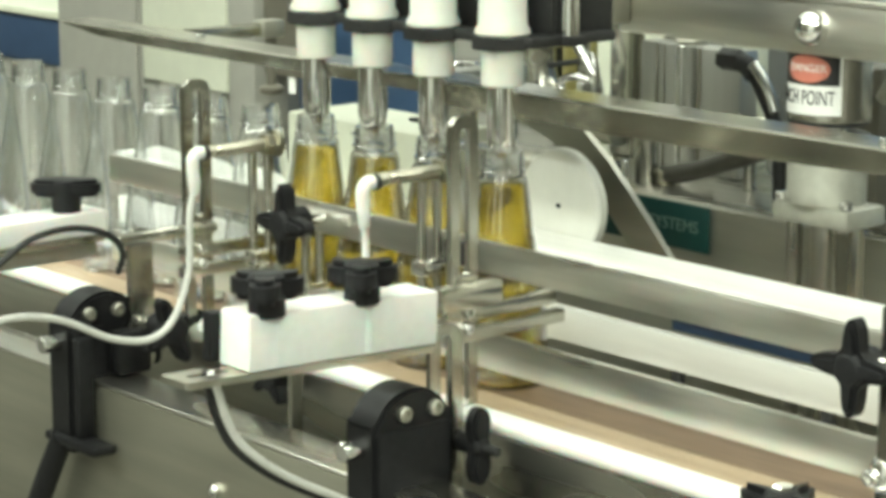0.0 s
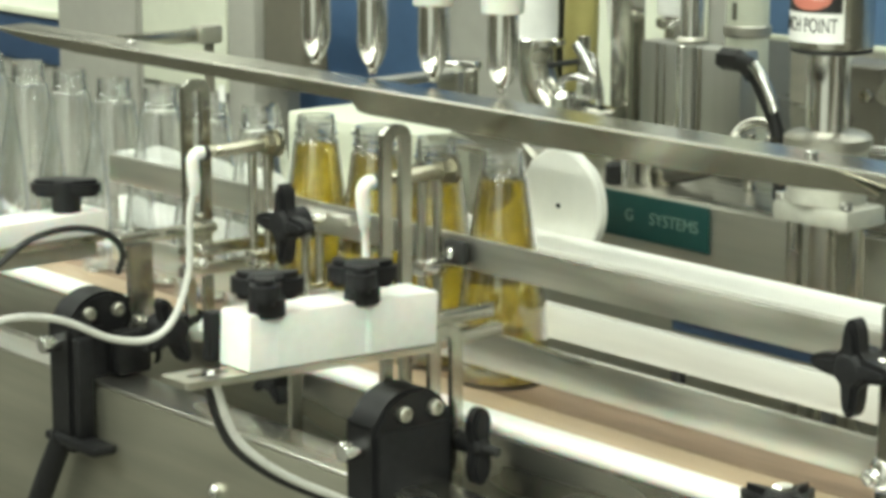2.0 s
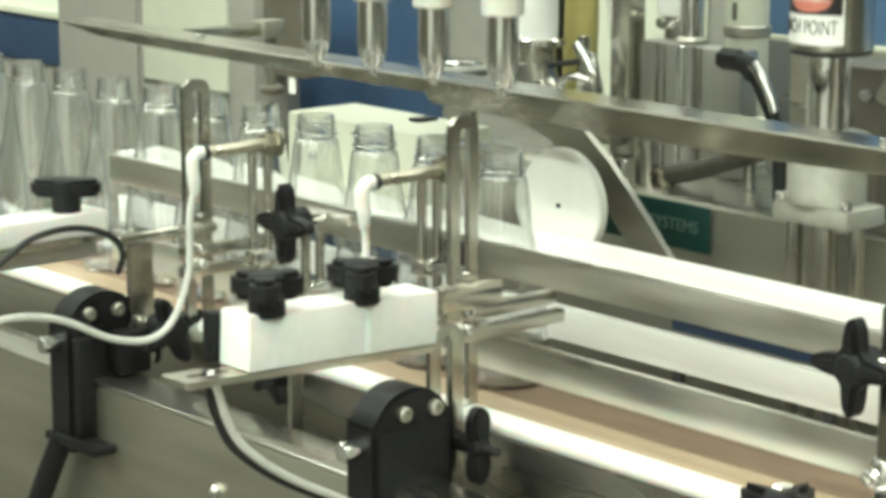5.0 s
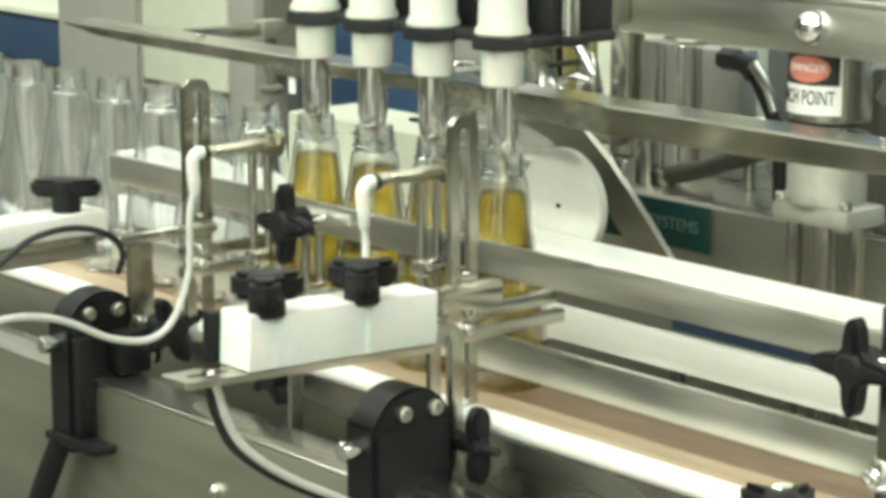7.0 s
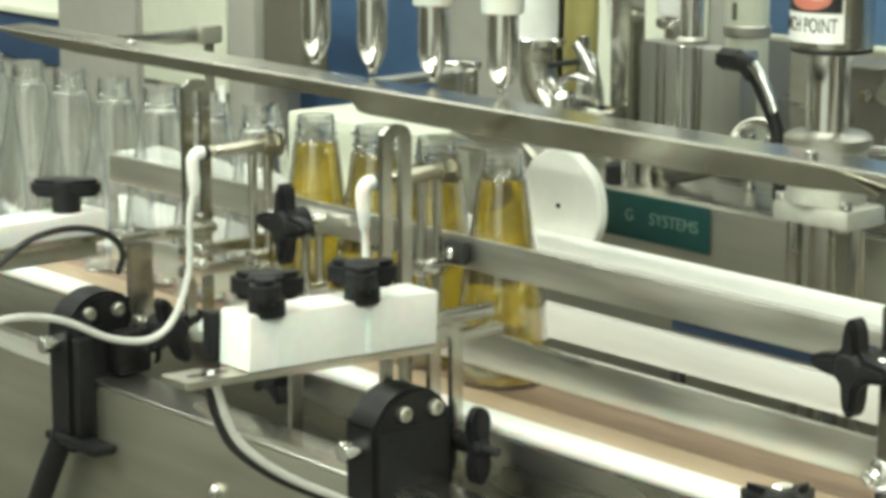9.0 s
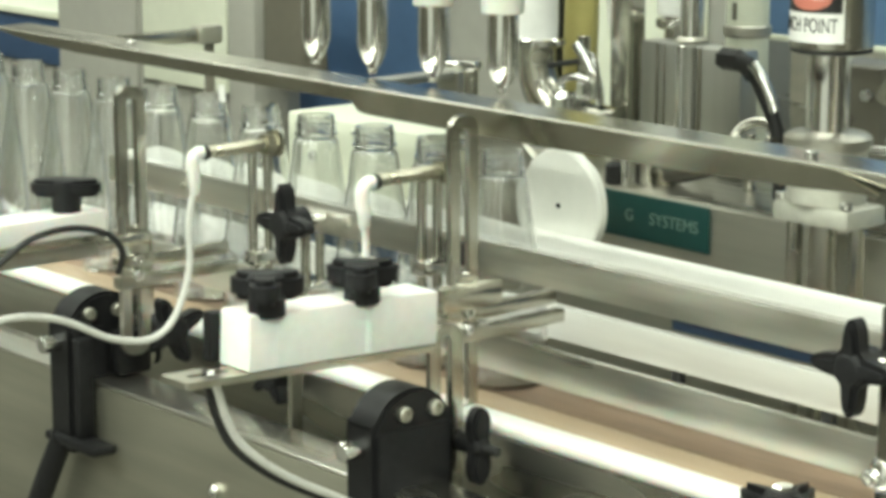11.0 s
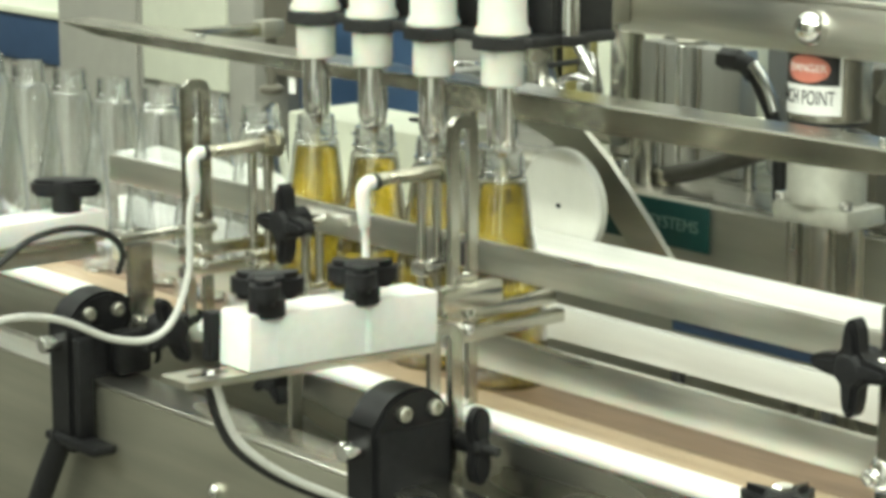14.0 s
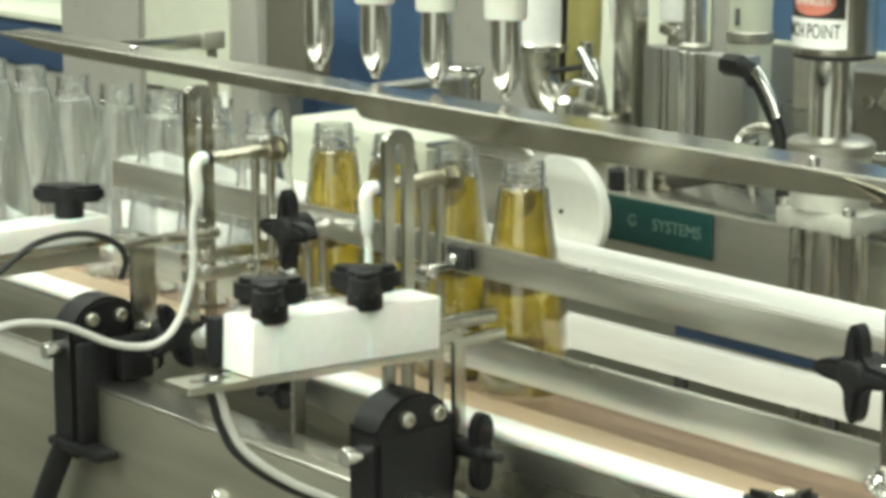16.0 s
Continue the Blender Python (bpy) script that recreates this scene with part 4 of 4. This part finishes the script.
part("fitting", turned([(0.009, -0.012), (0.0105, -0.010), (0.0105, 0.012), (0.007, 0.016)], at=(-0.0270, 0.31, 1.1470), axis="X", seg=6), RUBBER, air)
part("sleeve", tube([(-0.0270, 0.310, 1.1470), (-0.0090, 0.310, 1.1440), (0.0020, 0.310, 1.1350)], 0.0092, seg=14), RUBBER, air)
part("chrome_fitting", tube([(0.0060, 0.303, 1.1460), (0.0150, 0.303, 1.1380), (0.0270, 0.303, 1.1220), (0.0350, 0.303, 1.1050)], 0.0052), CHROME, air)
valves = thing("valve_block", (0.09, 0.36, 1.0205), "dark valve block with fittings behind the column", "valve block")
part("block", box(0.050, 0.120, 0.345, 0.400, 1.0205, 1.150, 0.004), UMBER, valves)
for vx, vz in ((0.062, 1.12), (0.085, 1.10), (0.108, 1.125), (0.070, 1.07)):
    part("fitting", turned([(0.006, -0.008), (0.0068, -0.006), (0.0068, 0.0), (0.004, 0.003)], at=(vx, 0.345, vz), axis="Y", seg=6), CHROME, valves)
loops = thing("coiled_tube", (0.22, 0.31, 1.02), "coiled grey air tubes and bright pipes beside the column", "tubing")
part("coil", tube([(0.175, 0.30, 1.05), (0.19, 0.31, 1.085), (0.215, 0.32, 1.105), (0.24, 0.31, 1.09), (0.235, 0.30, 1.06), (0.21, 0.30, 1.06), (0.22, 0.30, 1.10), (0.27, 0.31, 1.13)], 0.0065), STEEL_Y, loops)
part("coil", tube([(0.135, 0.33, 1.125), (0.155, 0.33, 1.150), (0.180, 0.335, 1.140), (0.195, 0.34, 1.110), (0.23, 0.34, 1.10)], 0.0075), STEEL_DULL, loops)
part("coil", tube([(0.135, 0.345, 1.085), (0.16, 0.34, 1.110), (0.19, 0.335, 1.115), (0.23, 0.335, 1.095)], 0.0060), CABLE_GREY, loops)
part("bright_pipe", tube([(0.130, 0.31, 1.083), (0.155, 0.31, 1.084), (0.185, 0.31, 1.088), (0.23, 0.31, 1.096)], 0.0045), CHROME, loops)
part("coil", tube([(0.18, 0.34, 1.10), (0.21, 0.34, 1.135), (0.25, 0.35, 1.14), (0.30, 0.35, 1.11)], 0.005), RUBBER, loops)
ringlet = thing("hose_loop", (-0.005, 0.30, 1.0205), "round steel hose end lying on the deck", "hose")
part("loop", tube([(-0.012 + 0.022 * math.cos(a * 0.5), 0.33 + 0.012 * math.sin(a * 0.5), 1.075 + 0.012 * math.sin(a * 0.5)) for a in range(14)], 0.0050), STEEL_Y, ringlet)
part("stem", rod((-0.022, 0.335, 1.0206), (-0.022, 0.335, 1.075), 0.0055), STEEL_Z, ringlet)

# ---- the far side of the hall ----
far = thing("grey_cabinet", (-1.5, 0.75, 0), "tall grey-green enamelled cabinet", "cabinet")
part("body", box(-1.672, -1.447, 0.60, 0.68, 0.0, 1.9, 0.004), GREY_PAINT, far)
part("door", box(-1.668, -1.452, 0.594, 0.5995, 0.05, 1.85, 0.003), GREY_PAINT, far)
board = thing("pale_board", (-1.34, 0.63, 0.9), "pale greenish white panel on a dark stand", "panel")
part("panel", box(-1.445, -1.232, 0.60, 0.66, 0.957, 1.8, 0.004), PALE_PANEL, board)
part("stand", box(-1.43, -1.25, 0.62, 0.65, 0.0, 0.957, 0.004), GREY_PAINT, board)
tank = thing("dark_cabinet", (-1.14, 0.75, 0), "tall dark brown-grey cabinet with a grey edge post", "cabinet")
part("edge_post", box(-1.228, -1.166, 0.60, 0.66, 0.0, 1.8, 0.004), GREY_PAINT, tank)
part("body", box(-1.164, -1.075, 0.615, 0.66, 0.992, 1.8, 0.004), UMBER, tank)
navy = thing("blue_container", (-1.8, 0.75, 0), "dark blue painted container with a pale rim", "container")
part("body", box(-2.3, -1.69, 0.62, 1.1, 0.945, 1.022, 0.006), NAVY, navy)
part("plinth", box(-2.29, -1.70, 0.63, 1.09, 0.0, 0.945, 0.006), GREY_PAINT, navy)
part("rim", box(-2.31, -1.685, 0.61, 1.11, 1.022, 1.035, 0.003), PALE_PANEL, navy)
curtain = thing("blue_sheet", (-1.2, 1.22, 0), "blue plastic sheeting hanging behind the machine", "sheeting")


def pleats(x0, x1, y, z0, z1):
    own = bmesh.new()
    n = 90
    rows = []
    for i in range(n + 1):
        x = x0 + (x1 - x0) * i / n
        dy = 0.010 * math.sin(i * 0.9) + 0.006 * math.sin(i * 0.37 + 1)
        rows.append([own.verts.new((x, y + dy + e, z)) for e, z in ((0, z0), (0, z1), (0.004, z1), (0.004, z0))])
    for a, b in zip(rows, rows[1:]):
        for k in range(4):
            own.faces.new((a[k], b[k], b[(k + 1) % 4], a[(k + 1) % 4]))
    own.faces.new(rows[0])
    own.faces.new(list(reversed(rows[-1])))
    return own


part("sheet", pleats(-2.1, 0.2, 1.2, 0.02, 1.9), BLUE, curtain)
part("rail", rod((-2.15, 1.2, 1.91), (0.25, 1.2, 1.91), 0.015), STEEL_X, curtain)


backs = thing("grey_machine", (-0.67, 0.95, 0), "pale grey machine housing behind the pipes", "machine")
part("body", box(-0.987, -0.462, 0.80, 1.1, 0.0, 1.42, 0.006), GREY_PAINT, backs)
part("door", box(-0.740, -0.50, 0.794, 0.7995, 0.1, 1.38, 0.003), PALE_PANEL, backs)
side = thing("steel_box", (-0.24, 0.9, 1.0205), "dull steel box standing on the deck", "box")
part("body", box(-0.372, 0.05, 0.80, 0.93, 1.0206, 1.100, 0.004), STEEL_DULL, side)
part("lid", box(-0.376, 0.054, 0.796, 0.934, 1.1005, 1.104, 0.002), STEEL_DULL, side)


rear_panel = thing("control_box", (-0.281, 0.61, 1.0205), "blue painted control box with a pale lower lip on legs", "control box")
part("panel", box(-0.281, 0.62, 0.600, 0.622, 1.1309, 1.36, 0.003), BLUE, rear_panel)
part("lip", box(-0.283, 0.623, 0.594, 0.624, 1.1249, 1.1309, 0.002), PALE_PANEL, rear_panel, "pale lower lip")
for px in (-0.261, 0.55):
    part("leg", rod((px, 0.61, 1.0206), (px, 0.61, 1.1249), 0.008), STEEL_Z, rear_panel)
stop = thing("deck_stop", (-0.134, 0.270, 1.0205), "small black rubber stop with a bright screw on the deck edge", "stop")
part("rubber_pad", turned([(0.0095, 1.0206), (0.0105, 1.023), (0.0105, 1.038), (0.008, 1.041)], at=(-0.134, 0.270, 0), seg=20), RUBBER, stop)
part("screw", turned([(0.004, 1.0205), (0.004, 1.044), (0.003, 1.046)], at=(-0.120, 0.268, 0), seg=12), CHROME, stop)
foot_pin = thing("locating_pin", (-0.118, 0.295, 1.0205), "short round steel locating pin on the deck", "pin")
part("pin", rod((-0.118, 0.295, 1.0206), (-0.118, 0.295, 1.075), 0.0120, seg=24), STEEL_Z, foot_pin)
deck_pipe = thing("deck_pipe", (-0.06, 0.31, 1.0205), "dark steel pipe slanting up from the deck", "pipe")
part("pipe", tube([(-0.100, 0.30, 1.0290), (-0.06, 0.30, 1.0390), (-0.01, 0.30, 1.0560), (0.040, 0.30, 1.0740)], 0.0090, seg=16), DARK_PIPE, deck_pipe)
part("union_nut", turned([(0.0105, 1.0206), (0.0125, 1.0220), (0.0125, 1.0340), (0.0105, 1.0360)], at=(-0.100, 0.30, 0), seg=6), BRASSY, deck_pipe)


# ---- what moves ----


def eased(t0, t1, a, b):
    """Rows of a quick move from a to b between two times."""
    return [(t0, a), (t0 + (t1 - t0) * 0.35, a + (b - a) * 0.28), (t0 + (t1 - t0) * 0.7, a + (b - a) * 0.78), (t1, b)]


def held(start, moves):
    """Rows from 0 to 16 s of a value that holds between its moves."""
    rows = [(0.0, start)]
    for t0, t1, a, b in moves:
        rows += eased(t0, t1, a, b)
    rows.append((16.0, rows[-1][1]))
    return rows


LEAVE = [(0.0, 0.014), (0.1, 0.031), (0.2, 0.052), (0.3, 0.076), (0.4, 0.101), (0.5, 0.128), (0.7, 0.2), (0.9, 0.283), (1.0, 0.326), (1.4, 0.546), (1.6, 0.648), (2.0, 0.85), (3.0, 1.30)]
ENTER = [(0.0, 0.0), (0.08, 0.015), (0.2, 0.075), (0.35, 0.175), (0.5, 0.275), (0.6, 0.328), (0.65, 4 * PITCH)]
CYCLES = (2.1, 9.15, 15.95)
ENTRIES = (3.05, 10.10)


def bottle_rows(k):
    batch = k // 4
    x = -PITCH * k
    rows = [(0.0, x)]
    for i in range(min(batch, len(ENTRIES))):
        t = ENTRIES[i] + 0.012 * (k % 8)
        rows += [(t + dt, x + d) for dt, d in ENTER]
        x += 4 * PITCH
    if batch < len(CYCLES):
        t = CYCLES[batch]
        rows.append((t - 0.1, x))
        stop = 1.45 if batch == 0 else 1.05
        for dt, d in LEAVE:
            if t + dt <= 16.0:
                rows.append((t + dt, x + d))
        if t + 3.6 < 16.0:
            rows.append((t + 3.6, x + stop))
        if batch == 2:
            rows.append((16.0, x + 0.0225))
    if rows[-1][0] < 16.0:
        rows.append((16.0, rows[-1][1]))
    return rows


LEVELS = [(0.0, -0.005), (0.35, 0.070), (0.75, 0.118), (0.85, 0.145), (0.95, 0.162), (1.25, 0.172), (1.45, FILL)]
POURS = (None, 6.03, 12.75)


def motions():
    for k, ob in enumerate(BOTTLES):
        walk(ob, [(t, pose(x, 0, BELT_Z, 0, 0, 37 * k)) for t, x in bottle_rows(k)])
    for k, ob in enumerate(JUICES):
        t0 = POURS[k // 4]
        if t0 is None:
            walk(ob, [(0, pose(0, 0, -0.003)), (0.4, pose(0, 0, 0)), (16, pose(0, 0, 0))])
        else:
            rows = [(0.0, -0.19)] + [(t0 + dt, h - FILL) for dt, h in LEVELS] + [(16.0, 0.0)]
            walk(ob, [(t, pose(0, 0, z)) for t, z in rows])
    up = 0.0600
    flow = held(0.0, [(0.45, 0.5, 0, -0.06), (0.62, 0.8, -0.06, 0), (6.0, 6.2, 0, -0.10), (7.55, 7.78, -0.10, 0), (12.7, 12.9, 0, -0.10), (14.34, 14.56, -0.10, 0)])
    for ob in STREAMS:
        walk(ob, [(t, pose(0, 0, z)) for t, z in flow])
    head = held(0.0, [(0.41, 0.67, 0, up), (4.98, 5.2, up, 0), (7.52, 7.78, 0, up), (11.73, 11.95, up, 0), (14.31, 14.57, 0, up)])
    walk(HEAD, [(t, pose(0, 0, 1.154 + z)) for t, z in head])
    tray = held(0.082, [(0.78, 1.10, 0.082, 0), (4.55, 4.78, 0, 0.082), (7.82, 8.14, 0.082, 0), (11.28, 11.52, 0, 0.082), (14.64, 14.95, 0.082, 0)])
    walk(TRAY, [(t, pose(0, -0.05 + y, 1.146)) for t, y in tray])
    out = held(0.0, [(1.2, 1.34, 0, -0.070), (3.42, 3.6, -0.070, 0), (8.26, 8.4, 0, -0.070), (10.47, 10.65, -0.070, 0), (15.06, 15.2, 0, -0.070)])
    walk(GATE_OUT, [(t, pose(0.045, -0.0839 + y, 0.98)) for t, y in out])
    inn = held(0.0, [(3.0, 3.14, 0, -0.070), (4.4, 4.56, -0.070, 0), (10.03, 10.17, 0, -0.070), (11.2, 11.36, -0.070, 0)])
    walk(GATE_IN, [(t, pose(-0.296, -0.1035 + y, 0.98)) for t, y in inn])


motions()
